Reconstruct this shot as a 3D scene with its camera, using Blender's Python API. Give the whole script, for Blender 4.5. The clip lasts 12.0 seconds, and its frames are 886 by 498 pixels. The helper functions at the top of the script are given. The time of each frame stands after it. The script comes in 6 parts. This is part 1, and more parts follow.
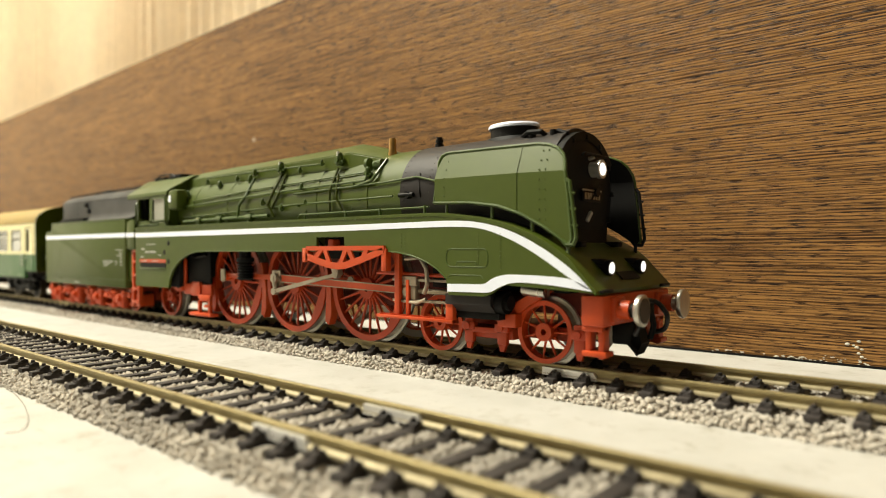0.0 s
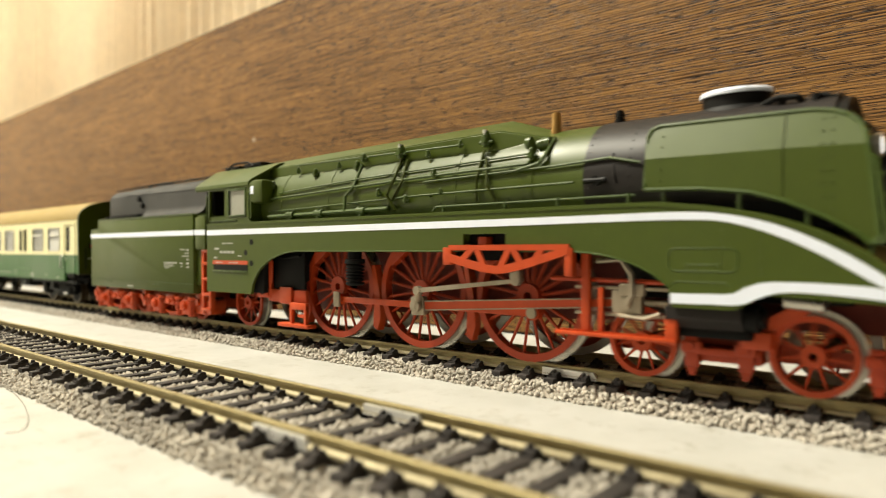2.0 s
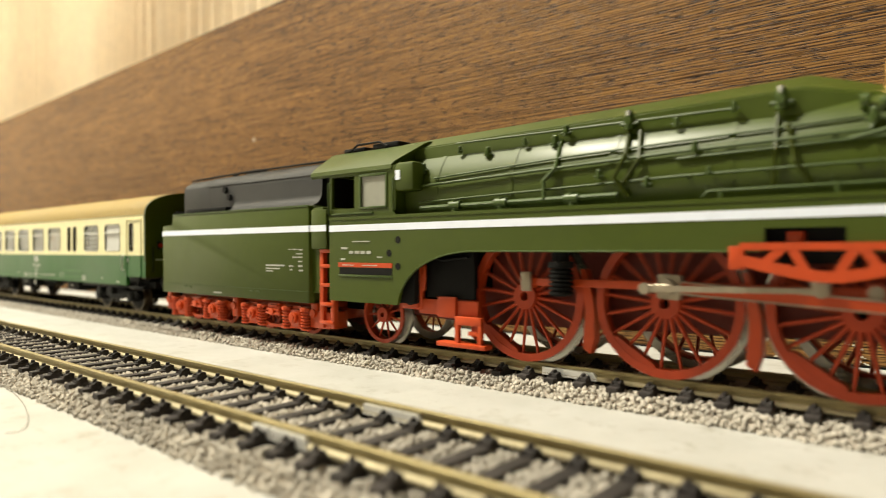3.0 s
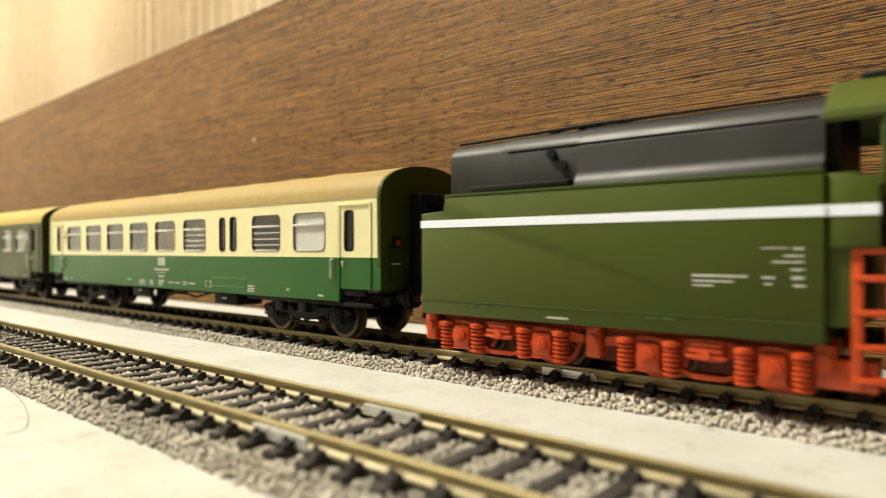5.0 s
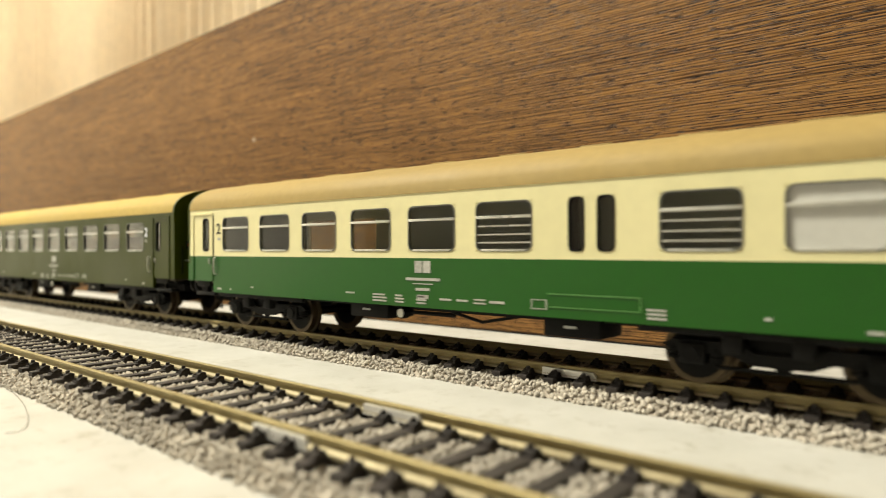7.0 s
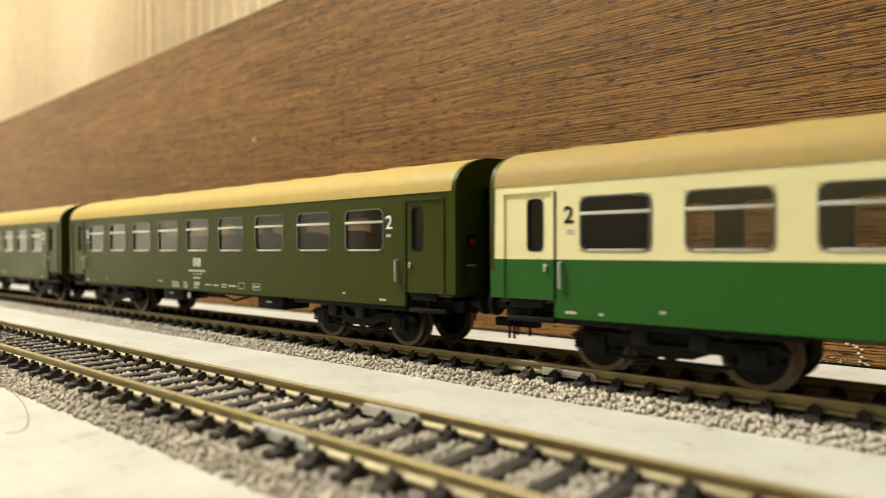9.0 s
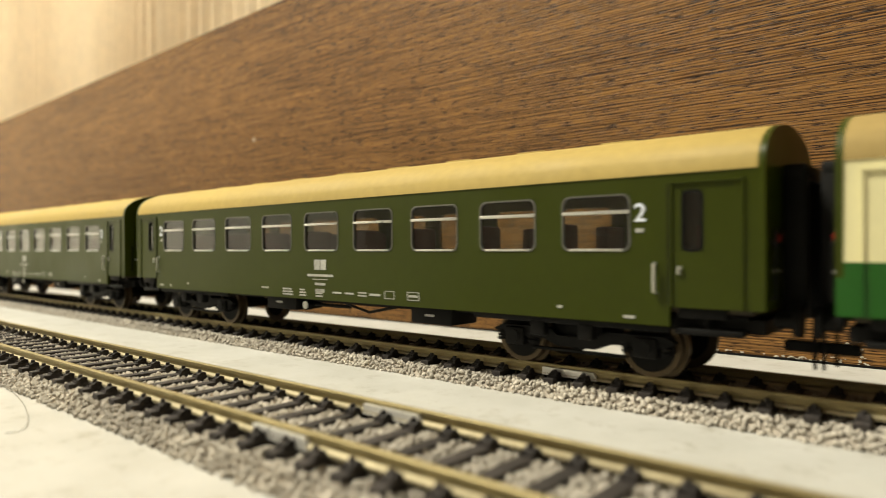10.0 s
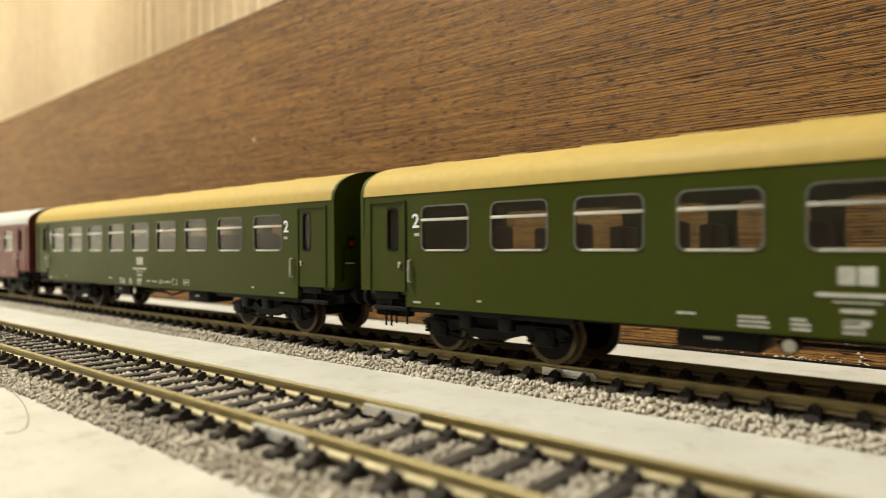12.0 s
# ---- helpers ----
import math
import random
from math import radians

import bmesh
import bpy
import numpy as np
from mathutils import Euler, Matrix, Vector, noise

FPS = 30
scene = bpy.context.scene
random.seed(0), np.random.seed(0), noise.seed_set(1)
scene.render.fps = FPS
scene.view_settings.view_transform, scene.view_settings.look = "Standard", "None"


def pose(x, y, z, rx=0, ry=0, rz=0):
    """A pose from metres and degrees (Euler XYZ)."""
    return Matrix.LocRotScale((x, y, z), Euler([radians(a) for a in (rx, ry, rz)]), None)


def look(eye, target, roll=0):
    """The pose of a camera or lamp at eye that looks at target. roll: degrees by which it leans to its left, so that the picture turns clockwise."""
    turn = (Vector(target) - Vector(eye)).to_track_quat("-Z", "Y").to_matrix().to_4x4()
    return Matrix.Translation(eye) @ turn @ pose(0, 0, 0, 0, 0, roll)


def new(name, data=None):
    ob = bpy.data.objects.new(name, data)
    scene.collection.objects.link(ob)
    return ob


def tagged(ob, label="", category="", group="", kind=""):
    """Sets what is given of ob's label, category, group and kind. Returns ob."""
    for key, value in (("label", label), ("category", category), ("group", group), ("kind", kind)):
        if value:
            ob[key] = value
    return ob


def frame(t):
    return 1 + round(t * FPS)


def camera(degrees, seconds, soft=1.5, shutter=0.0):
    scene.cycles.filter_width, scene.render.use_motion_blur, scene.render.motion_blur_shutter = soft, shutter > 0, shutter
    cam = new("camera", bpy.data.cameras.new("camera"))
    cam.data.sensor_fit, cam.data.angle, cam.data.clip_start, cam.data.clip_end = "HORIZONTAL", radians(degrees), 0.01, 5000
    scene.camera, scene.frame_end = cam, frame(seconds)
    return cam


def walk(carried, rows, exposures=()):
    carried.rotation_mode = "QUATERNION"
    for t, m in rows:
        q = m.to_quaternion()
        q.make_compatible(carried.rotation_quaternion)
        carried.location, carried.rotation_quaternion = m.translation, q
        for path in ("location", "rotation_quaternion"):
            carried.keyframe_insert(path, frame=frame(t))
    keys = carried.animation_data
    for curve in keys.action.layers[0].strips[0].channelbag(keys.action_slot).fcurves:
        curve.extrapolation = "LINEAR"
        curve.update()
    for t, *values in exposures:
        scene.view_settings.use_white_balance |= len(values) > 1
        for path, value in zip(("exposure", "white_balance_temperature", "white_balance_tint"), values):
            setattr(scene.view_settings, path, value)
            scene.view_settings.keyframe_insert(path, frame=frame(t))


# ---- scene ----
# Camera: a compact camera resting just above the layout, standing still
cam = camera(68.27, 12.0, soft=1.0, shutter=0.35)
EYE = Vector((0.0, 0.0, 0.02798))
AZ, PITCH = radians(40.28), radians(-0.037)
AIM = EYE + Vector((-math.sin(AZ) * math.cos(PITCH), math.cos(AZ) * math.cos(PITCH), math.sin(PITCH)))
walk(cam, [(0.0, look(EYE, AIM, -0.18)), (12.0, look(EYE, AIM, -0.18))],
     exposures=[(0.0, 0.0), (3.0, -0.04), (5.5, -0.05), (7.0, -0.12), (9.0, -0.17), (10.5, -0.25), (12.0, -0.25)])
cam.data.dof.use_dof = True
cam.data.dof.focus_distance = 0.15
cam.data.dof.aperture_fstop = 15.5

# Light: the room's warm ceiling lamp, its faint own light, and an added fill
world = bpy.data.worlds.new("room_light")
scene.world = world
world.use_nodes = True
world.node_tree.nodes["Background"].inputs[0].default_value = (1.0, 0.80, 0.55, 1)
world.node_tree.nodes["Background"].inputs[1].default_value = 0.25


def lamp(name, place, target, size, watts, colour):
    data = bpy.data.lights.new(name, "AREA")
    data.shape, data.size, data.energy, data.color = "DISK", size, watts, colour
    ob = new(name, data)
    ob.matrix_world = look(place, target)
    return ob


lamp("ceiling_lamp_light", (-0.68, -0.27, 1.25), (-0.28, 0.1, 0.0), 0.20, 45.0, (1.0, 0.94, 0.755))
# Unseen fill, added to brighten the west wall and the curtain
lamp("west_fill_light", (-1.22, -0.50, 1.20), (-1.5, -0.3, 0.1), 0.25, 12.0, (1.0, 0.94, 0.755))

# ---- materials ----


def material(name, colour, rough=0.5, metal=0.0, vary=0.15, grain=600.0, bump=0.1, spec=0.45, emit=0.0, coat=0.0, stretch=(1, 1, 1), random_piece=0.0):
    m = bpy.data.materials.new(name)
    m.use_nodes = True
    nt = m.node_tree
    n, l = nt.nodes, nt.links
    b = n["Principled BSDF"]
    tc = n.new("ShaderNodeTexCoord")
    mp = n.new("ShaderNodeMapping")
    mp.inputs["Scale"].default_value = stretch
    l.new(tc.outputs["Object"], mp.inputs["Vector"])
    fine = n.new("ShaderNodeTexNoise")
    fine.inputs["Scale"].default_value, fine.inputs["Detail"].default_value = grain, 5.0
    wide = n.new("ShaderNodeTexNoise")
    wide.inputs["Scale"].default_value, wide.inputs["Detail"].default_value = grain * 0.07, 3.0
    l.new(mp.outputs[0], fine.inputs["Vector"])
    l.new(mp.outputs[0], wide.inputs["Vector"])
    add = n.new("ShaderNodeMath")
    add.operation = "ADD"
    l.new(fine.outputs["Fac"], add.inputs[0])
    l.new(wide.outputs["Fac"], add.inputs[1])
    rng = n.new("ShaderNodeMapRange")
    rng.inputs[1].default_value, rng.inputs[2].default_value = 0.7, 1.3
    rng.inputs[3].default_value, rng.inputs[4].default_value = 1 - vary, 1 + vary
    l.new(add.outputs[0], rng.inputs[0])
    out = rng.outputs[0]
    if random_piece:
        info = n.new("ShaderNodeObjectInfo")
        r2 = n.new("ShaderNodeMapRange")
        r2.inputs[3].default_value, r2.inputs[4].default_value = 1 - random_piece, 1 + random_piece
        l.new(info.outputs["Random"], r2.inputs[0])
        mul = n.new("ShaderNodeMath")
        mul.operation = "MULTIPLY"
        l.new(out, mul.inputs[0])
        l.new(r2.outputs[0], mul.inputs[1])
        out = mul.outputs[0]
    mix = n.new("ShaderNodeVectorMath")
    mix.operation = "SCALE"
    mix.inputs[0].default_value = colour[:3]
    l.new(out, mix.inputs["Scale"])
    l.new(mix.outputs[0], b.inputs["Base Color"])
    rr = n.new("ShaderNodeMapRange")
    rr.inputs[1].default_value, rr.inputs[2].default_value = 0.35, 0.65
    rr.inputs[3].default_value, rr.inputs[4].default_value = max(0.03, rough - 0.08), min(1, rough + 0.08)
    l.new(wide.outputs["Fac"], rr.inputs[0])
    l.new(rr.outputs[0], b.inputs["Roughness"])
    b.inputs["Metallic"].default_value = metal
    b.inputs["Specular IOR Level"].default_value = spec
    b.inputs["Coat Weight"].default_value = coat
    if bump:
        bp = n.new("ShaderNodeBump")
        bp.inputs["Strength"].default_value, bp.inputs["Distance"].default_value = bump, 0.0003
        l.new(fine.outputs["Fac"], bp.inputs["Height"])
        l.new(bp.outputs[0], b.inputs["Normal"])
    if emit:
        b.inputs["Emission Color"].default_value = (*colour[:3], 1)
        b.inputs["Emission Strength"].default_value = emit
    return m


def wood_material():
    """Dark open-grained veneer: long brown fibres along X with black pore lines."""
    m = bpy.data.materials.new("wenge_veneer")
    m.use_nodes = True
    n, l = m.node_tree.nodes, m.node_tree.links
    b = n["Principled BSDF"]
    tc = n.new("ShaderNodeTexCoord")

    def noise_at(scale, stretch, detail=4.0, rough=0.6):
        mp = n.new("ShaderNodeMapping")
        mp.inputs["Scale"].default_value = stretch
        l.new(tc.outputs["Object"], mp.inputs["Vector"])
        t = n.new("ShaderNodeTexNoise")
        t.inputs["Scale"].default_value, t.inputs["Detail"].default_value, t.inputs["Roughness"].default_value = scale, detail, rough
        l.new(mp.outputs[0], t.inputs["Vector"])
        return t.outputs["Fac"]

    fibre = noise_at(2400, (0.014, 1, 1), 4.0, 0.6)
    pore = noise_at(3100, (0.065, 1, 1), 3.0, 0.6)
    broad = noise_at(22, (0.25, 1, 1))
    stretch = n.new("ShaderNodeMapping")
    stretch.inputs["Scale"].default_value = (0.03, 1, 1)
    l.new(tc.outputs["Object"], stretch.inputs["Vector"])
    lines = n.new("ShaderNodeTexWave")
    lines.bands_direction = "Z"
    for key, value in (("Scale", 400.0), ("Distortion", 7.0), ("Detail", 3.0), ("Detail Scale", 2.2), ("Detail Roughness", 0.6)):
        lines.inputs[key].default_value = value
    l.new(stretch.outputs[0], lines.inputs["Vector"])

    def weigh(value, weight, plus):
        x = n.new("ShaderNodeMath")
        x.operation = "MULTIPLY_ADD"
        x.inputs[1].default_value = weight
        l.new(value, x.inputs[0])
        if isinstance(plus, float):
            x.inputs[2].default_value = plus
        else:
            l.new(plus, x.inputs[2])
        return x.outputs[0]

    grain = weigh(lines.outputs["Fac"], 0.36, weigh(broad, 0.22, weigh(fibre, 0.9, -0.06)))
    ramp = n.new("ShaderNodeValToRGB")
    ramp.color_ramp.elements[0].position, ramp.color_ramp.elements[0].color = 0.44, (0.042, 0.017, 0.0055, 1)
    ramp.color_ramp.elements[1].position, ramp.color_ramp.elements[1].color = 0.86, (0.330, 0.169, 0.053, 1)
    l.new(grain, ramp.inputs[0])
    pr = n.new("ShaderNodeValToRGB")
    pr.color_ramp.elements[0].position, pr.color_ramp.elements[0].color = 0.37, (0.06, 0.040, 0.026, 1)
    pr.color_ramp.elements[1].position, pr.color_ramp.elements[1].color = 0.475, (1, 1, 1, 1)
    l.new(pore, pr.inputs[0])
    mul = n.new("ShaderNodeMix")
    mul.data_type, mul.blend_type = "RGBA", "MULTIPLY"
    mul.inputs[0].default_value = 1.0
    l.new(ramp.outputs[0], mul.inputs[6])
    l.new(pr.outputs[0], mul.inputs[7])
    l.new(mul.outputs[2], b.inputs["Base Color"])
    b.inputs["Roughness"].default_value = 0.45
    b.inputs["Specular IOR Level"].default_value = 0.18
    bp = n.new("ShaderNodeBump")
    bp.inputs["Strength"].default_value, bp.inputs["Distance"].default_value = 0.35, 0.0003
    l.new(pr.outputs[0], bp.inputs["Height"])
    l.new(bp.outputs[0], b.inputs["Normal"])
    return m


def board_material():
    """Cream paint on the layout board: brush mottling, faint grey scuffs and small pits."""
    m = bpy.data.materials.new("painted_board")
    m.use_nodes = True
    n, l = m.node_tree.nodes, m.node_tree.links
    b = n["Principled BSDF"]
    tc = n.new("ShaderNodeTexCoord")

    def noise_at(scale, detail, rough):
        t = n.new("ShaderNodeTexNoise")
        t.inputs["Scale"].default_value, t.inputs["Detail"].default_value, t.inputs["Roughness"].default_value = scale, detail, rough
        l.new(tc.outputs["Object"], t.inputs["Vector"])
        return t.outputs["Fac"]

    def ramp(fac, p0, c0, p1, c1):
        r = n.new("ShaderNodeValToRGB")
        r.color_ramp.elements[0].position, r.color_ramp.elements[0].color = p0, (*c0, 1)
        r.color_ramp.elements[1].position, r.color_ramp.elements[1].color = p1, (*c1, 1)
        l.new(fac, r.inputs[0])
        return r.outputs[0]

    def times(p, q):
        x = n.new("ShaderNodeMix")
        x.data_type, x.blend_type = "RGBA", "MULTIPLY"
        x.inputs[0].default_value = 1.0
        l.new(p, x.inputs[6])
        l.new(q, x.inputs[7])
        return x.outputs[2]

    fine = noise_at(420, 6, 0.65)
    base = ramp(noise_at(55, 5, 0.6), 0.32, (0.410, 0.402, 0.370), 0.68, (0.490, 0.482, 0.455))
    scuff = ramp(noise_at(140, 6, 0.75), 0.30, (0.72, 0.69, 0.64), 0.46, (1, 1, 1))
    pits = ramp(fine, 0.27, (0.80, 0.77, 0.70), 0.36, (1, 1, 1))
    l.new(times(times(base, scuff), pits), b.inputs["Base Color"])
    b.inputs["Roughness"].default_value = 0.46
    b.inputs["Specular IOR Level"].default_value = 0.3
    bp = n.new("ShaderNodeBump")
    bp.inputs["Strength"].default_value, bp.inputs["Distance"].default_value = 0.3, 0.0003
    l.new(fine, bp.inputs["Height"])
    l.new(bp.outputs[0], b.inputs["Normal"])
    return m


def glass_material():
    m = bpy.data.materials.new("window_glazing")
    m.use_nodes = True
    b = m.node_tree.nodes["Principled BSDF"]
    b.inputs["Base Color"].default_value = (0.82, 0.84, 0.78, 1)
    b.inputs["Transmission Weight"].default_value = 1.0
    b.inputs["Roughness"].default_value = 0.04
    b.inputs["IOR"].default_value = 1.5
    return m


WOOD = wood_material()
GLASS = glass_material()
BOARD = board_material()
CURTAIN = material("beige_curtain", (0.81, 0.67, 0.47), 0.85, vary=0.08, grain=900, bump=0.3)
PLASTER = material("room_wall", (0.22, 0.20, 0.17), 0.9, vary=0.05, grain=60)
# For the unseen west wall, pale so that glass and paint reflect it
PALEREFLECTOR = material("pale_reflector_wall", (0.90, 0.88, 0.84), 0.9, vary=0.05, grain=60)
TAN = material("tan_roof_paint", (0.295, 0.212, 0.074), 0.65, vary=0.08, grain=500, bump=0.06, spec=0.25)
RAIL = material("brass_rail", (0.31, 0.255, 0.125), 0.45, 0.6, vary=0.22, grain=500, stretch=(0.1, 1, 1))
# Bright colour for the rail foot, painting the light it reflects
FOOTGLINT = material("pale_foot_glint", (0.44, 0.38, 0.24), 0.42, 0.4, vary=0.12)
JOINER = material("nickel_joiner", (0.84, 0.83, 0.80), 0.32, 0.5, vary=0.1)
SLEEPER = material("brown_black_sleeper", (0.036, 0.031, 0.029), 0.65, vary=0.45, grain=900, bump=0.4, spec=0.25, random_piece=0.25)
GREEN = material("loco_green_paint", (0.047, 0.069, 0.0030), 0.45, vary=0.06, grain=400, bump=0.03, spec=0.35)
DARKGREEN = material("coach_green_paint", (0.0325, 0.0430, 0.0008), 0.40, vary=0.06, grain=400, bump=0.03, spec=0.22)
LEAF = material("bright_green_paint", (0.007, 0.082, 0.0025), 0.36, vary=0.05, grain=400, bump=0.03)
PALELEAF = material("pale_green_edge", (0.10, 0.26, 0.07), 0.45, vary=0.1)
CREAM = material("cream_paint", (0.74, 0.69, 0.40), 0.42, vary=0.04, grain=400, bump=0.03)
OCHRE = material("ochre_roof_paint", (0.38, 0.278, 0.080), 0.65, vary=0.08, grain=500, bump=0.06, spec=0.25)
GREYROOF = material("grey_roof_paint", (0.40, 0.42, 0.42), 0.55, vary=0.08, grain=500, bump=0.05)
MAROON = material("maroon_paint", (0.11, 0.018, 0.014), 0.42, vary=0.06, grain=400, bump=0.03)
RED = material("red_frame_plastic", (0.47, 0.053, 0.006), 0.42, vary=0.10, grain=500, bump=0.05)
REDDARK = material("red_wheel_plastic", (0.38, 0.039, 0.005), 0.45, vary=0.10, grain=500, bump=0.05)
# Frame red darkened, putting the shade behind the wheels into the colour
SHADEDRED = material("shaded_frame_red", (0.15, 0.022, 0.012), 0.6, vary=0.1)
BLACK = material("matt_black_paint", (0.005, 0.0048, 0.0045), 0.6, vary=0.25, grain=500, bump=0.05, spec=0.16)
SMOKE = material("smokebox_black", (0.016, 0.013, 0.012), 0.52, vary=0.2, grain=500, bump=0.04, spec=0.25)
COALBOX = material("charcoal_paint", (0.012, 0.012, 0.0115), 0.48, vary=0.15, grain=500, bump=0.04, spec=0.3)
DARKTYRE = material("brown_tyre_steel", (0.10, 0.075, 0.045), 0.38, 0.8, vary=0.15)
STEEL = material("tyre_steel", (0.52, 0.50, 0.45), 0.30, 0.9, vary=0.1)
DULLSTEEL = material("dull_rod_metal", (0.34, 0.29, 0.22), 0.42, 0.75, vary=0.15)
WHITE = material("white_lining", (0.79, 0.84, 0.97), 0.45, vary=0.03, grain=500, bump=0.02)
FRAMEGREY = material("dull_frame_metal", (0.17, 0.17, 0.155), 0.40, 0.6, vary=0.12)
THREAD = material("grey_thread", (0.20, 0.19, 0.16), 0.7)
SILVER = material("window_frame_silver", (0.62, 0.62, 0.58), 0.33, 0.7, vary=0.08)
BRASS = material("brass_fitting", (0.50, 0.30, 0.10), 0.35, 0.85, vary=0.1)
LENS = material("lamp_lens", (1.0, 0.97, 0.90), 0.2, emit=1.3, bump=0)
# Dull, slightly uneven white for the small print
LETTER = material("dull_white_print", (0.42, 0.42, 0.39), 0.5, vary=0.25, grain=2500, bump=0.02)
GREYBLIND = material("frosted_pane", (0.55, 0.55, 0.52), 0.35, vary=0.05, bump=0.02)
PALEBLIND = material("pale_blind", (0.30, 0.30, 0.25), 0.5, vary=0.05, bump=0.02)
TAILRED = material("tail_lamp_red", (0.30, 0.012, 0.008), 0.2, vary=0.05, bump=0)
SEATRED = material("seat_red_brown", (0.085, 0.018, 0.012), 0.6, vary=0.1)
INNER = material("dark_interior", (0.035, 0.024, 0.014), 0.7, vary=0.1)
STONE = material("grey_ballast", (0.43, 0.395, 0.34), 0.85, vary=0.30, grain=350, bump=0.5)
BED = material("ballast_underlay", (0.34, 0.30, 0.25), 0.9, vary=0.2, grain=500, bump=0.5)
HOSE = material("black_rubber", (0.012, 0.012, 0.012), 0.35, vary=0.1)
PIPE = material("green_pipe", (0.045, 0.075, 0.010), 0.38, vary=0.08, bump=0.02)
TORNWHITE = material("torn_paper_white", (0.55, 0.52, 0.44), 0.8, vary=0.15, grain=900, bump=0.5)

# ---- mesh helpers, in millimetres ----
MM = 0.001


def finish(name, bm, mat, smooth=True):
    bmesh.ops.recalc_face_normals(bm, faces=bm.faces)
    bmesh.ops.scale(bm, vec=(MM, MM, MM), verts=bm.verts)
    me = bpy.data.meshes.new(name)
    bm.to_mesh(me)
    bm.free()
    me.materials.append(mat)
    if smooth:
        me.shade_smooth()
        me.set_sharp_from_angle(angle=radians(32))
    return me


def part(name, bm, mat, parent=None, label="", at=(0, 0, 0)):
    ob = new(name, finish(name, bm, mat))
    ob.parent = parent
    ob.location = [v * MM for v in at]
    if label:
        tagged(ob, label)
    return ob


def share(name, mesh, parent, at=(0, 0, 0), label=""):
    ob = new(name, mesh)
    ob.parent = parent
    ob.location = [v * MM for v in at]
    if label:
        tagged(ob, label)
    return ob


def empty(name, at=(0, 0, 0), **tags):
    ob = new(name)
    ob.location = [v * MM for v in at]
    ob.empty_display_size = 0.01
    return tagged(ob, **tags)


def box(bm, x0, x1, y0, y1, z0, z1, bev=0.0):
    r = bmesh.ops.create_cube(bm, size=1)
    vs = r["verts"]
    bmesh.ops.scale(bm, vec=(x1 - x0, y1 - y0, z1 - z0), verts=vs)
    bmesh.ops.translate(bm, vec=((x0 + x1) / 2, (y0 + y1) / 2, (z0 + z1) / 2), verts=vs)
    if bev:
        es = list({e for v in vs for e in v.link_edges})
        bmesh.ops.bevel(bm, geom=es, offset=bev, segments=2, affect="EDGES", profile=0.5)
    return bm


def rod(bm, a, b, r0, r1=None, n=12, caps=True):
    a, b = Vector(a), Vector(b)
    r1 = r0 if r1 is None else r1
    m = Matrix.Translation((a + b) / 2) @ (b - a).to_track_quat("Z", "Y").to_matrix().to_4x4()
    bmesh.ops.create_cone(bm, cap_ends=caps, segments=n, radius1=max(r0, 1e-4), radius2=max(r1, 1e-4), depth=(b - a).length, matrix=m)
    return bm


def tube(bm, pts, r, n=8):
    for a, b in zip(pts, pts[1:]):
        rod(bm, a, b, r, n=n)
    for p in pts[1:-1]:
        bmesh.ops.create_uvsphere(bm, u_segments=n, v_segments=4, radius=r, matrix=Matrix.Translation(p))
    return bm


def lathe(bm, x, y, prof, n=14):
    """A turned upright body at (x, y) from (z, radius) pairs."""
    loops = [[bm.verts.new((x + r * math.cos(2 * math.pi * i / n), y + r * math.sin(2 * math.pi * i / n), z)) for i in range(n)] for z, r in prof]
    for a, b in zip(loops, loops[1:]):
        for i in range(n):
            bm.faces.new((a[i], a[(i + 1) % n], b[(i + 1) % n], b[i]))
    bm.faces.new(loops[0])
    bm.faces.new(loops[-1])
    return bm


def prism(bm, pts, y0, y1):
    """A polygon of (x, z) points, thick from y0 to y1."""
    a = [bm.verts.new((x, y0, z)) for x, z in pts]
    b = [bm.verts.new((x, y1, z)) for x, z in pts]
    bm.faces.new(a)
    bm.faces.new(b[::-1])
    for i in range(len(pts)):
        j = (i + 1) % len(pts)
        bm.faces.new((a[i], b[i], b[j], a[j]))
    return bm


def prism_x(bm, pts, x0, x1):
    """A polygon of (y, z) points, long from x0 to x1."""
    a = [bm.verts.new((x0, y, z)) for y, z in pts]
    b = [bm.verts.new((x1, y, z)) for y, z in pts]
    bm.faces.new(a)
    bm.faces.new(b[::-1])
    for i in range(len(pts)):
        j = (i + 1) % len(pts)
        bm.faces.new((a[i], b[i], b[j], a[j]))
    return bm


def ribbon(bm, upper, lower, y0, y1):
    """A curved strip between two lines of (x, z) points, thick from y0 to y1."""
    rows = []
    for (xa, za), (xb, zb) in zip(upper, lower):
        rows.append([bm.verts.new(c) for c in ((xa, y0, za), (xb, y0, zb), (xb, y1, zb), (xa, y1, za))])
    for r, s in zip(rows, rows[1:]):
        for i in range(4):
            j = (i + 1) % 4
            bm.faces.new((r[i], s[i], s[j], r[j]))
    bm.faces.new(rows[0])
    bm.faces.new(rows[-1][::-1])
    return bm


def arc(cx, cz, r, a0, a1, n=10):
    return [(cx + r * math.cos(radians(a0 + (a1 - a0) * i / n)), cz + r * math.sin(radians(a0 + (a1 - a0) * i / n))) for i in range(n + 1)]


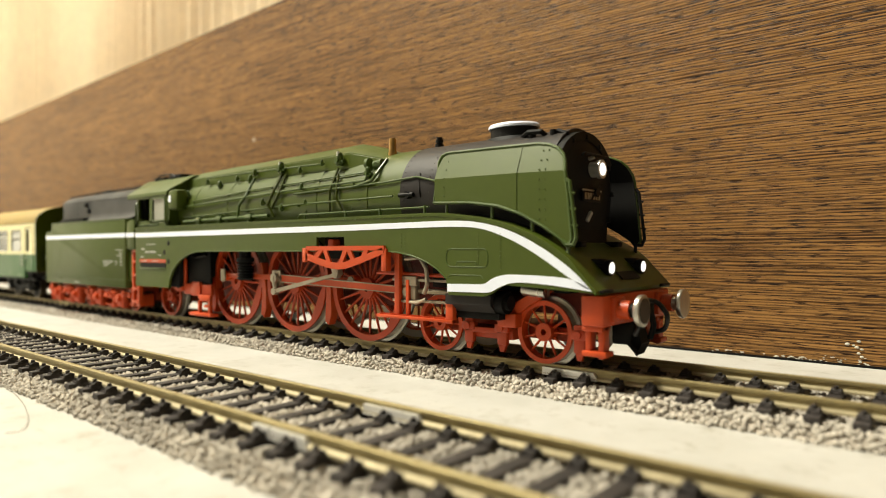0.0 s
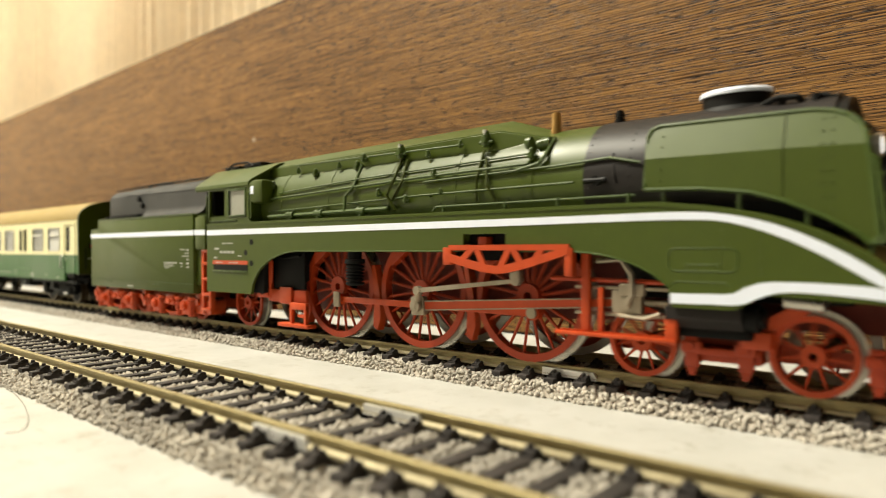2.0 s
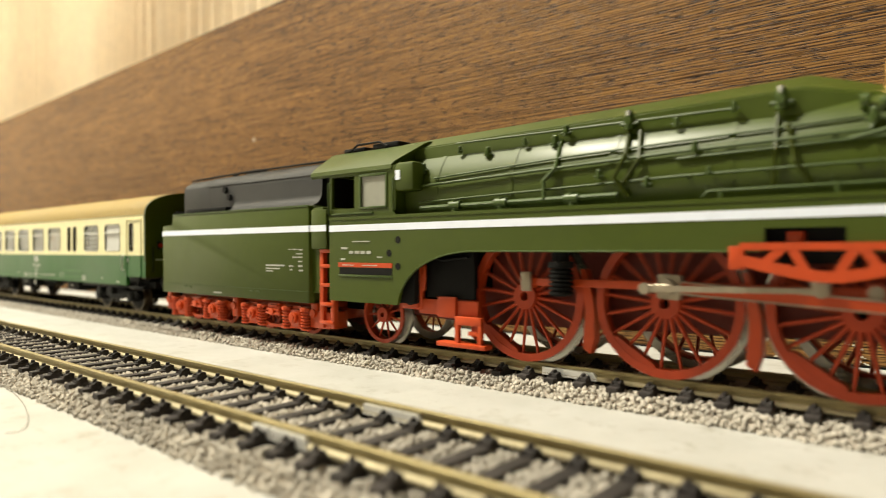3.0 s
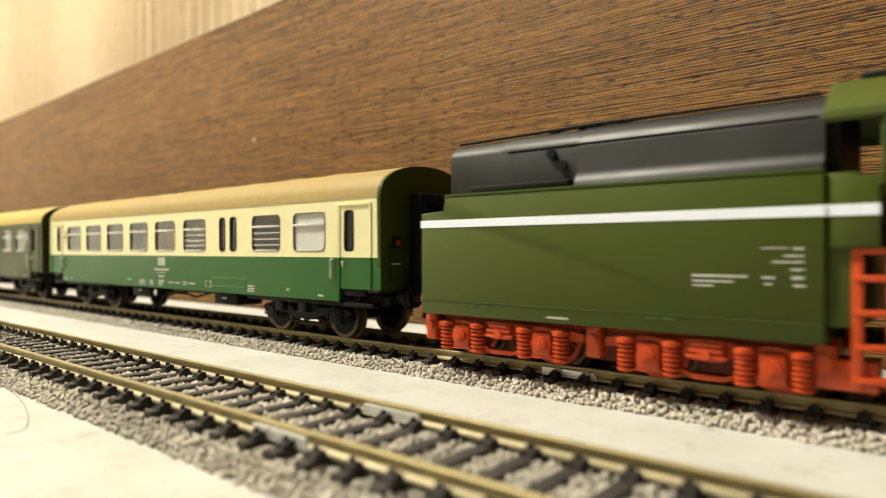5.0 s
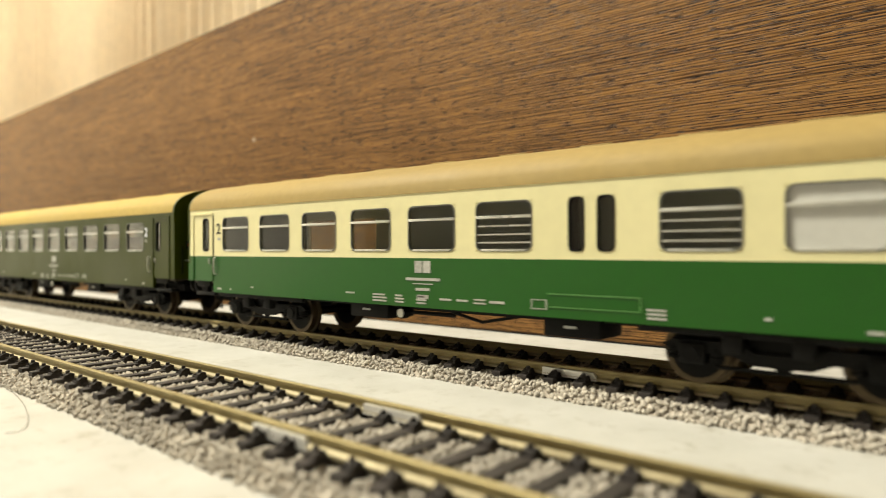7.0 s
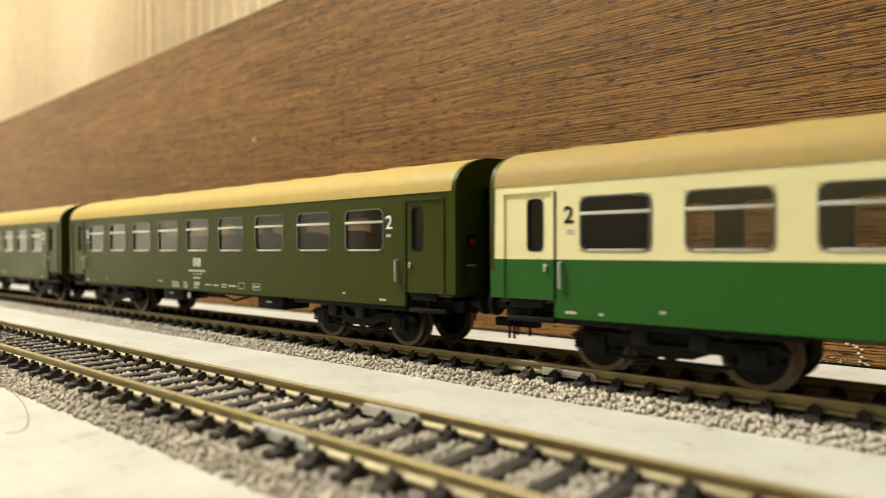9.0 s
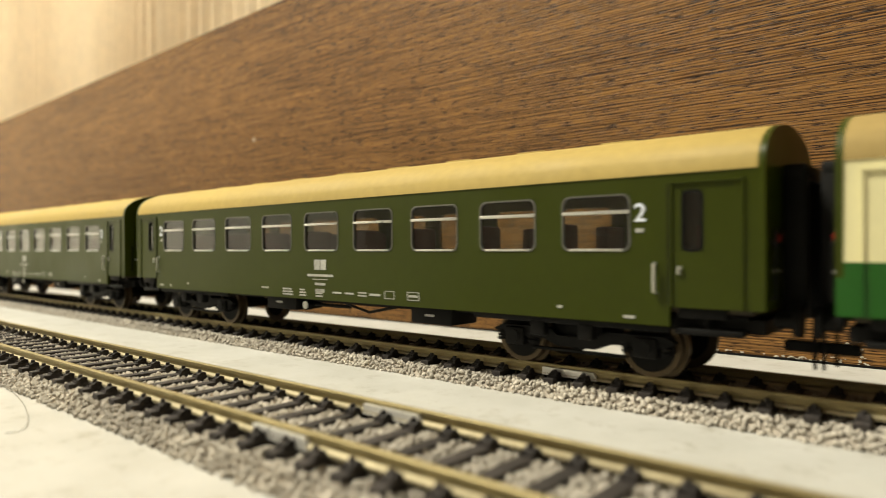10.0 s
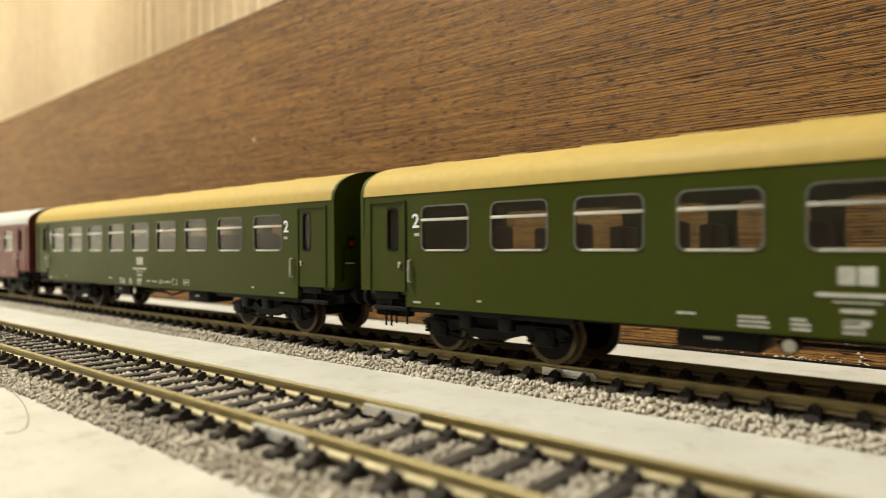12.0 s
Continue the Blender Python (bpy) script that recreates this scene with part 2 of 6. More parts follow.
def curve(points, n=6):
    """A smooth line through the points (Catmull-Rom)."""
    p = [points[0], *points, points[-1]]
    out = []
    for i in range(1, len(p) - 2):
        for k in range(n):
            t = k / n
            out.append(tuple(0.5 * (2 * p[i][d] + (p[i + 1][d] - p[i - 1][d]) * t + (2 * p[i - 1][d] - 5 * p[i][d] + 4 * p[i + 1][d] - p[i + 2][d]) * t * t
                                    + (3 * p[i][d] - p[i - 1][d] - 3 * p[i + 1][d] + p[i + 2][d]) * t ** 3) for d in range(len(p[i]))))
    return out + [tuple(points[-1])]


def mm_bm():
    return bmesh.new()


# ---- the place, in millimetres: rails run along X, the board's surface is z = 0 ----
FAR, NEAR, RAILTOP, WALLY = 122.2, 60.7, 5.0, 179.0
XA, XB = -760.0, 330.0

bm = mm_bm()
box(bm, -2200, 900, -700, WALLY + 120, -16, 0, 0)
board = part("floor", bm, BOARD)
tagged(board, "cream painted layout board under the tracks", "board", kind="structure")

bm = mm_bm()
prism(bm, [(-1500, 0.5), (700, 0.5), (700, 142.5), (-247, 140.8), (-640, 135.6), (-1500, 124)], WALLY, WALLY + 16)
wall = part("wall_north", bm, WOOD)
tagged(wall, "dark brown wenge veneer panel standing behind the tracks", "wall panel", kind="structure")

bm = mm_bm()
N = 1100
rows = []
for i in range(N + 1):
    x = -2200 + 3200 * i / N
    y = 330 + 5 * math.sin(x / 2.7) * (0.7 + 0.3 * math.sin(x / 61)) + 10 * math.sin(x / 93)
    rows.append((bm.verts.new((x, y, 0)), bm.verts.new((x, y, 900))))
for a, b in zip(rows, rows[1:]):
    bm.faces.new((a[0], b[0], b[1], a[1]))
bmesh.ops.solidify(bm, geom=bm.faces[:], thickness=1.0)
curtain = part("curtain", bm, CURTAIN)
tagged(curtain, "pleated beige curtain hanging behind the wood panel", "curtain")

# Unseen room added for reflections and bounced light, with a pale west reflector
for name, b6 in (("wall_south", (-2300, 3000, -1200, -1180, -800, 1700)), ("wall_west", (-1520, -1500, -1500, 900, -800, 1700)), ("wall_east", (3000, 3020, -1500, 900, -800, 1700)),
                 ("wall_back", (-2300, 3000, 880, 900, -800, 1700)), ("ceiling", (-2300, 3000, -1500, 900, 1700, 1720)), ("floor_room", (-2300, 3000, -1500, 900, -820, -800))):
    bm = mm_bm()
    box(bm, *b6)
    tagged(part(name, bm, PALEREFLECTOR if name == "wall_west" else PLASTER), "plain unseen surface added around the layout", "wall" if "wall" in name else name.split("_")[0], kind="structure")

# ---- tracks ----


def sleeper_mesh():
    """A sleeper with two rail chairs: plate, clamps on both sides of the rail and bolt heads."""
    bm = mm_bm()
    box(bm, -1.1, 1.1, -13.0, 13.0, -2.3, 0, 0.12)
    for s in (-1, 1):
        c = s * 8.6
        box(bm, -1.0, 1.0, c - 3.0, c + 3.0, 0.0, 0.3)
        for d in (-1, 1):
            prism_x(bm, [(c + d * 0.95, 0.25), (c + d * 2.5, 0.25), (c + d * 2.4, 0.7), (c + d * 1.7, 1.05), (c + d * 0.95, 0.8)], -0.8, 0.8)
            rod(bm, (0, c + d * 1.9, 0.6), (0, c + d * 1.9, 1.4), 0.42, n=6)
            for x in (-0.7, 0.7):
                rod(bm, (x, c + d * 2.65, 0.2), (x, c + d * 2.65, 0.6), 0.24, n=6)
    return finish("sleeper", bm, SLEEPER, smooth=False)


def rail_mesh():
    """Head, web and foot of a rail on the plan's full length."""
    bm = mm_bm()
    prof = [(-0.95, -2.1), (0.95, -2.1), (0.95, -1.8), (0.25, -1.5), (0.22, -0.75), (0.48, -0.6), (0.48, -0.08), (0.36, 0), (-0.36, 0), (-0.48, -0.08), (-0.48, -0.6), (-0.22, -0.75), (-0.25, -1.5), (-0.95, -1.8)]
    prism_x(bm, prof, XA, XB)
    return finish("rail", bm, RAIL)


def foot_glint_mesh():
    # Strip over the foot's near side, bright to paint reflected light
    bm = mm_bm()
    prism_x(bm, [(-1.0, -2.12), (-0.3, -2.12), (-0.3, -1.45), (-1.0, -1.74)], XA, XB)
    return finish("foot_glint", bm, FOOTGLINT)


SLEEPER_MESH, RAIL_MESH, GLINT_MESH = sleeper_mesh(), rail_mesh(), foot_glint_mesh()


def rail_joiner(parent, x, y, side):
    bm = mm_bm()
    prism(bm, [(x - 6.0, -1.95), (x + 6.0, -1.95), (x + 5.2, -0.72), (x - 6.0, -0.72)], y + side * 0.30, y + side * 1.0)
    box(bm, x - 6, x + 6, y - 1.1, y + 1.1, -2.2, -1.95)
    part("rail_joiner", bm, JOINER, parent, "bright nickel rail joiner")


def track(yc, pitch, x0, label):
    tr = empty("railway_track", (0, yc, RAILTOP), label=label, category="model track", group="model tracks")
    for y in (-8.6, 8.6):
        share("foot_glint", GLINT_MESH, share("rail", RAIL_MESH, tr, (0, y, 0)), label="bright strip on the rail's foot, painted as reflected light")
    n = int((XB - XA) / pitch)
    rnd = random.Random(int(yc))
    first = int((x0 - XA) / pitch)
    for i in range(n):
        x = x0 + (i - first) * pitch
        if XA < x < XB:
            share("sleeper", SLEEPER_MESH, tr, (x + rnd.uniform(-0.15, 0.15), rnd.uniform(-0.12, 0.12), -2.15)).rotation_euler[2] = rnd.uniform(-0.012, 0.012)
    return tr


far_track = track(FAR, 6.40, -40.3, "brass-coloured rails on black sleepers in grey ballast by the wood panel")
near_track = track(NEAR, 6.40, -36.9, "brass-coloured rails on black sleepers in grey ballast, empty")
rail_joiner(far_track, -63.5, -8.6, -1)
rail_joiner(near_track, -71.5, -8.6, -1)
rail_joiner(near_track, -68.0, 8.6, -1)


def ballast(yc, name_seed, middle):
    """A low bed with sloping shoulders, covered with loose stones."""
    rnd = random.Random(name_seed)
    bm = mm_bm()
    prism_x(bm, [(yc - 16.8, 0.05), (yc + 16.8, 0.05), (yc + 15.2, 0.9), (yc - 15.2, 0.9)], XA, XB)
    bed = part("ballast_bed", bm, BED)
    tagged(bed, "grey-brown ballast bed under the rails", "ballast", kind="structure")
    ico = bmesh.new()
    bmesh.ops.create_icosphere(ico, subdivisions=1, radius=1.0)
    base = np.array([v.co[:] for v in ico.verts])
    tri = np.array([[v.index for v in f.verts] for f in ico.faces])
    ico.free()
    verts, faces, k = [], [], 0
    x = -560.0
    while x < 60:
        step = 0.84
        for j in range(45):
            y = -16.9 + 33.8 * (j + rnd.uniform(-0.5, 0.5)) / 44
            top = middle if abs(y) < 7.4 else 1.5 if abs(y) < 14.8 else max(0.1, 1.35 - (abs(y) - 14.8) * 0.55)
            r = rnd.uniform(0.34, 0.62)
            e = Euler((rnd.uniform(0, 6.28), rnd.uniform(0, 6.28), rnd.uniform(0, 6.28))).to_matrix()
            sh = base * [r * rnd.uniform(0.8, 1.2), r * rnd.uniform(0.8, 1.2), r * rnd.uniform(0.7, 1.0)]
            sh = sh * (1 + 0.16 * np.sin(base[:, [1, 2, 0]] * 5 + rnd.uniform(0, 6)))
            p = sh @ np.array(e).T + [x + rnd.uniform(-0.6, 0.6), yc + y, top + rnd.uniform(-0.15, 0.40)]
            verts.append(p * MM)
            faces.append(tri + k)
            k += len(base)
        x += step
    me = bpy.data.meshes.new("ballast_stones")
    me.from_pydata(np.concatenate(verts).tolist(), [], np.concatenate(faces).tolist())
    me.materials.append(STONE)
    tagged(new("ballast_stones", me), "loose light grey ballast stones between and beside the sleepers", "ballast", kind="stuff")


# Far track's inner stones are sunk to make the strip look shaded
ballast(FAR, 3, 0.5)
ballast(NEAR, 4, 1.95)

# ---- the train; x along the train as it stands at the start, y from the track's centre, z above the rail ----
MOVING = []          # things that travel with the train
TURNING = []         # wheelsets with their radius and their place on the thing
RODS = []            # rods that swing with the driving wheels


def vehicle(name, x, **tags):
    ob = empty(name, (x, FAR, RAILTOP), **tags)
    MOVING.append((ob, x))
    return ob


def spoked_wheel(bm, r, y0, y1, spokes, hub, rim, weight=0.0):
    """One spoked wheel on the Y axis: rim, hub, spokes, and a counterweight."""
    n = 48
    for rad_o, rad_i, ya, yb in ((r, r - rim, y0, y1), (hub, hub * 0.35, y0 - 0.35 * (1 if y1 > y0 else -1), y1)):
        ring = []
        for i in range(n):
            c, s = math.cos(2 * math.pi * i / n), math.sin(2 * math.pi * i / n)
            ring.append([bm.verts.new((rr * c, yy, rr * s)) for rr, yy in ((rad_o, ya), (rad_o, yb), (rad_i, yb), (rad_i, ya))])
        for i in range(n):
            a, b = ring[i], ring[(i + 1) % n]
            for k in range(4):
                bm.faces.new((a[k], b[k], b[(k + 1) % 4], a[(k + 1) % 4]))
    if weight:
        prism(bm, arc(0, 0, r - rim * 0.6, -weight, weight, 14) + [( (r * 0.84) * math.cos(radians(weight * 0.8)), (r * 0.84) * math.sin(radians(weight * 0.8))), ((r * 0.84) * math.cos(radians(-weight * 0.8)), (r * 0.84) * math.sin(radians(-weight * 0.8)))], y0 + 0.1, y1)


def ring_band(bm, r_out, r_in, y0, y1, n=48):
    ring = []
    for i in range(n):
        c, s = math.cos(2 * math.pi * i / n), math.sin(2 * math.pi * i / n)
        ring.append([bm.verts.new((rr * c, yy, rr * s)) for rr, yy in ((r_out, y0), (r_out, y1), (r_in, y1), (r_in, y0))])
    for i in range(n):
        a, b = ring[i], ring[(i + 1) % n]
        for k in range(4):
            bm.faces.new((a[k], b[k], b[(k + 1) % 4], a[(k + 1) % 4]))


def make_wheel_meshes(name, r, spokes, hub, rim, mat, weight=0.0, solid=False):
    """Meshes of a wheel for the side towards the viewer (-y): the wheel and its steel tread with flange."""
    bm = mm_bm()
    if solid:
        rod(bm, (0, -9.6, 0), (0, -7.4, 0), r - 0.9, n=32)
        rod(bm, (0, -9.9, 0), (0, -7.4, 0), r * 0.36, n=20)
    else:
        spoked_wheel(bm, r - 0.04, -10.1, -7.9, spokes, hub, rim, weight)
    wheel = finish(name, bm, mat)
    bm = mm_bm()
    ring_band(bm, r, r - 0.9, -9.6, -7.9)
    ring_band(bm, r + 0.8, r - 0.9, -7.9, -7.2)
    tyre = finish("tyre", bm, DARKTYRE if solid or r < 6 else STEEL)
    spoke = None
    if spokes:
        bm = mm_bm()
        rod(bm, (hub * 0.8, -9.0, 0), (r - 0.25 - rim * 0.5, -9.0, 0), 0.19 + r * 0.018, 0.15 + r * 0.012, 6, True)
        spoke = finish("spoke", bm, mat)
    return wheel, tyre, spoke, spokes


def wheelset(parent, meshes, r, x, phase=0.0):
    bm = mm_bm()
    rod(bm, (0, -8, 0), (0, 8, 0), 1.1, n=12)
    ax = part("wheelset", bm, BLACK, parent, "", (x, 0, r))
    for k in (0, 1):
        w = share("wheel", meshes[0], ax)
        t = share("tyre", meshes[1], ax, label="bare steel tyre with flange")
        if k:
            w.rotation_euler = t.rotation_euler = (0, 0, math.pi)
        for i in range(meshes[3]):
            sp = share("spoke", meshes[2], ax)
            sp.rotation_euler = (0, 2 * math.pi * (i + 0.5) / meshes[3], 0) if not k else (0, 2 * math.pi * (i + 0.5) / meshes[3], math.pi)
    TURNING.append((ax, r, x, phase))
    return ax


COACHWHEEL = make_wheel_meshes("wheel", 5.5, 0, 0, 0, BLACK, solid=True)
LEN = 204.1
WIN_X = [-22.3 - 18.7 * i for i in range(9)]      # windows' right edges behind the coach's front end, with 13.2 mm glass


def rounded(x0, x1, z0, z1, r, n=4):
    pts = []
    for cx, cz, a in ((x1 - r, z0 + r, -90), (x1 - r, z1 - r, 0), (x0 + r, z1 - r, 90), (x0 + r, z0 + r, 180)):
        pts += arc(cx, cz, r, a, a + 90, n)
    return pts


def holed_panel(bm, x0, x1, z0, z1, holes, y0, y1):
    """A side panel with window openings cut through it: strips above, below and between the openings, joined at their corners."""
    holes = sorted(holes)
    zb, zt = holes[0][2], holes[0][3]
    box(bm, x0, x1, y0, y1, z0, zb)
    box(bm, x0, x1, y0, y1, zt, z1)
    edge = x0
    for a, b, _, _ in holes:
        box(bm, edge, a, y0, y1, zb, zt)
        edge = b
    box(bm, edge, x1, y0, y1, zb, zt)
    r = 0.9
    for a, b, c, d in holes:
        for cx, cz, sx, sz in ((a, c, 1, 1), (b, c, -1, 1), (a, d, 1, -1), (b, d, -1, -1)):
            pts = [(cx, cz)] + [(cx + sx * (r - r * math.sin(t)), cz + sz * (r - r * math.cos(t))) for t in (0, 0.4, 0.8, 1.2, 1.57)]
            prism(bm, pts, y0, y1)


def bogie(coach, x, wheels):
    """A two-axle bogie's dark frame with axle boxes, springs and brake gear."""
    bm = mm_bm()
    for s in (-1, 1):
        y = s * 11.3
        prism(bm, [(x - 19, 6.6), (x - 17, 7.6), (x - 6, 7.6), (x - 4, 6.2), (x + 4, 6.2), (x + 6, 7.6), (x + 17, 7.6), (x + 19, 6.6), (x + 17, 5.6), (x + 7, 5.4), (x + 4, 4.2), (x - 4, 4.2), (x - 7, 5.4), (x - 17, 5.6)], y - 0.7, y + 0.7)
        for k in wheels:
            box(bm, x + k - 2.2, x + k + 2.2, y - 1.4, y + 1.0, 3.7, 7.2, 0.3)
            rod(bm, (x + k, y - s * 0.2, 5.4), (x + k, y + s * 1.7, 5.4), 1.35, n=10)
            for d in (-3.6, 3.6):
                for z in (4.6, 5.3, 6.0):
                    rod(bm, (x + k + d, y, z - 0.2), (x + k + d, y, z + 0.25), 1.05, n=10)
        tube(bm, [(x - 10, y, 3.4), (x + 10, y, 3.4)], 0.35, 6)
        tube(bm, [(x - 5, y - s * 0.3, 6.6), (x, y - s * 0.3, 3.6), (x + 5, y - s * 0.3, 6.6)], 0.4, 6)
    box(bm, x - 5, x + 5, -11, 11, 4.5, 9.8, 0.4)
    part("bogie", bm, BLACK, coach)


def plate(bm, x0, x1, z0, z1, y, d=0.08):
    box(bm, x0, x1, y - d, y, z0, z1)


def numeral_two(parent, x, z, h, y, mat):
    cu = bpy.data.curves.new("numeral", "FONT")
    cu.body, cu.size, cu.extrude = "2", h * 1.55 * MM, 0.00004
    cu.offset = 0.00006
    ob = new("class_numeral", cu)
    me = bpy.data.meshes.new_from_object(ob)
    bpy.data.objects.remove(ob)
    me.materials.append(mat)
    n2 = share("class_numeral", me, parent, (x, y, z), "painted figure 2")
    n2.rotation_euler = (radians(90), 0, 0)


def round_rect(a, b, z0, z1, r, n=5):
    """A rounded rectangle's outline, anticlockwise from its lower left corner."""
    pts = []
    for cx, cz, start in ((a + r, z0 + r, 180), (b - r, z0 + r, 270), (b - r, z1 - r, 0), (a + r, z1 - r, 90)):
        pts += [(cx + r * math.cos(radians(start + 90 * i / n)), cz + r * math.sin(radians(start + 90 * i / n))) for i in range(n + 1)]
    return pts


def frame_ring(bm, a, b, z0, z1, r, wide, ya, yb):
    """A window frame with rounded corners."""
    outer, inner = round_rect(a, b, z0, z1, r), round_rect(a + wide, b - wide, z0 + wide, z1 - wide, r - 0.7 * wide)
    rows = [[bm.verts.new((x, y, z)) for x, z in pts] for pts, y in ((outer, ya), (inner, ya), (inner, yb), (outer, yb))]
    n = len(outer)
    for k in range(4):
        p, q = rows[k], rows[(k + 1) % 4]
        for i in range(n):
            bm.faces.new((p[i], p[(i + 1) % n], q[(i + 1) % n], q[i]))


def round_corners(bm, a, b, z0, z1, r, ya, yb, n=5):
    """Fill the four corners of a square opening, so that it is rounded."""
    pts = round_rect(a, b, z0, z1, r, n)
    for k, corner in enumerate(((a, z0), (b, z0), (b, z1), (a, z1))):
        prism(bm, [corner] + pts[k * (n + 1):(k + 1) * (n + 1)][::-1], ya, yb)


def coach(front, upper, lower, roofmat, kind, label, texts=True):
    """A four-axle passenger coach, 204 mm long; kind sets its windows."""
    c = vehicle("passenger_coach", front, label=label, category="model coach", group="passenger coaches")
    W, FLOOR, SILL, HEAD, EAVE = 16.5, 10.1, 22.4, 32.3, 35.1
    if kind == "service":
        holes = [(-32.7, -19.7), (-51.6, -38.5), (-62.9, -59.5), (-68.6, -65.4)] + [(-89.8 - 18.9 * i, -76.4 - 18.9 * i) for i in range(6)]
    else:
        holes = [(x - 13.2 + d, x + d) for x, d in zip(WIN_X, (1.0, 0.8, 0.5) + (0.2,) * 9)]
    doors = [(-12.6, -9.1), (-LEN + 8.6, -LEN + 12.2)]
    cut = [(a, b, SILL, HEAD) for a, b in holes + doors]
    for s in (-1, 1):
        bm = mm_bm()
        ya, yb = (-W, -W + 1.0) if s < 0 else (W - 1.0, W)
        holed_panel(bm, -LEN, 0, 20.9, EAVE, cut, ya, yb)
        for a, b, z0, z1 in cut:
            round_corners(bm, a, b, z0, z1, 1.2 if b - a < 5 else 1.6, ya, yb)
        part("side_wall_upper", bm, upper, c)
        bm = mm_bm()
        box(bm, -LEN + 14.6, -14.6, ya, yb, FLOOR, 20.9)
        box(bm, -14.6, 0, ya, yb, 13.3, 20.9)
        box(bm, -LEN, -LEN + 14.6, ya, yb, 13.3, 20.9)
        part("side_wall_lower", bm, lower, c)
    # roof: a shallow barrel that rolls down at both ends
    bm = mm_bm()
    sec = []
    for i in range(17):
        a = math.pi * i / 16
        sec.append((-(W + 0.15) * math.cos(a), EAVE + 8.3 * math.sin(a) ** 0.86))
    xs = [0.0, -0.9, -3, -LEN / 2, -LEN + 3, -LEN + 0.9, -LEN]
    fall = [0.55, 0.15, 0, 0, 0, 0.15, 0.55]
    loops = [[bm.verts.new((x, y * (1 - 0.004 * f), EAVE + (z - EAVE) * (1 - 0.03 * f))) for y, z in sec] for x, f in zip(xs, fall)]
    for a, b in zip(loops, loops[1:]):
        for i in range(16):
            bm.faces.new((a[i], a[i + 1], b[i + 1], b[i]))
    for lo in (loops[0], loops[-1]):
        bm.faces.new(lo)
    bm.faces.new([lp[0] for lp in loops] + [lp[-1] for lp in loops[::-1]])
    part("roof", bm, roofmat, c)
    bm = mm_bm()
    for x in range(-190, -10, 20):
        box(bm, x - 3.5, x + 3.5, -3.2, 3.2, EAVE + 8.0, EAVE + 8.6, 0.25)
    part("roof_vents", bm, roofmat, c)
    endmat = DARKGREEN if upper is not MAROON else MAROON
    for x0, x1, xo in ((-1.0, 0.02, 0.02), (-LEN - 0.02, -LEN + 1.0, -LEN - 0.02)):
        d = 1 if xo > -1 else -1
        bm = mm_bm()
        pts = [(-W + 0.05, FLOOR + 3.2), (W - 0.05, FLOOR + 3.2)] + [(-y, z - 0.02) for y, z in sec]
        prism_x(bm, pts, x0, x1)
        part("end_wall", bm, endmat, c, "dark green coach end")
        bm = mm_bm()
        for y in (-5.6, 5.6):
            box(bm, min(xo, xo + d * 3.6), max(xo, xo + d * 3.6), y - 1.1, y + 1.1, 11.5, 35.0, 0.4)
        box(bm, min(xo, xo + d * 3.6), max(xo, xo + d * 3.6), -6.7, 6.7, 33.8, 36.4, 0.6)
        box(bm, min(xo, xo + d * 0.7), max(xo, xo + d * 0.7), -4.6, 4.6, 12, 34)
        part("gangway", bm, BLACK, c, "black rubber gangway bellows")
        for y in (-11.6, 11.6):
            bm = mm_bm()
            box(bm, min(xo, xo + d * 0.8), max(xo, xo + d * 0.8), y - 1.0, y + 1.0, 23.0, 25.9, 0.25)
            tl = part("tail_lamp", bm, BLACK, c)
            bm = mm_bm()
            rod(bm, (xo + d * 0.75, y, 24.4), (xo + d * 1.0, y, 24.4), 0.75, n=14)
            part("lens", bm, TAILRED, tl, "unlit red lens")
            bm = mm_bm()
            box(bm, min(xo, xo + d * 0.9), max(xo, xo + d * 0.9), y - 1.4, y + 1.4, 19.2, 19.6, 0.1)
            part("lamp_bracket", bm, SILVER, c, "small bright lamp bracket")
            bm = mm_bm()
            tube(bm, [(xo, y * 1.22, 15), (xo + d * 0.8, y * 1.22, 15.3), (xo + d * 0.8, y * 1.22, 23.6), (xo, y * 1.22, 24)], 0.22, 6)
            part("end_rail", bm, BLACK, c)
        for y in (-10.0, 10.0):
            bm = mm_bm()
            rod(bm, (xo, y, 11.6), (xo + d * 2.8, y, 11.6), 1.3, n=14)
            rod(bm, (xo + d * 2.6, y, 11.6), (xo + d * 3.6, y, 11.6), 2.6, n=20)
            part("buffer", bm, BLACK, c)
        bm = mm_bm()
        box(bm, min(xo - d, xo + d * 4.6), max(xo - d, xo + d * 4.6), -1.2, 1.2, 5.6, 7.4, 0.2)
        rod(bm, (xo + d * 3.9, -2.4, 3.2), (xo + d * 3.9, -2.4, 9.5), 0.3, n=6)
        rod(bm, (xo + d * 2.9, 2.4, 3.2), (xo + d * 2.9, 2.4, 9.5), 0.3, n=6)
        part("coupling", bm, BLACK, c)
    # windows
    for i, (a, b) in enumerate(holes):
        narrow = b - a < 5
        bm = mm_bm()
        frame_ring(bm, a - 0.04, b + 0.04, SILL - 0.04, HEAD + 0.04, 1.2 if narrow else 1.6, 0.30, -W - 0.12, -W + 0.5)
        fr = part("window", bm, BLACK if narrow else FRAMEGREY, c, "" if narrow else "silver framed window with an opening top light")
        if not narrow:
            bm = mm_bm()
            box(bm, a + 0.1, b - 0.1, -W - 0.25, -W + 0.4, 28.9, 29.5, 0.1)
            part("transom", bm, SILVER, fr, "bright metal transom")
            bm = mm_bm()
            box(bm, a + 1.4, b - 1.4, -W - 0.16, -W + 0.3, SILL + 0.02, SILL + 0.44, 0.08)
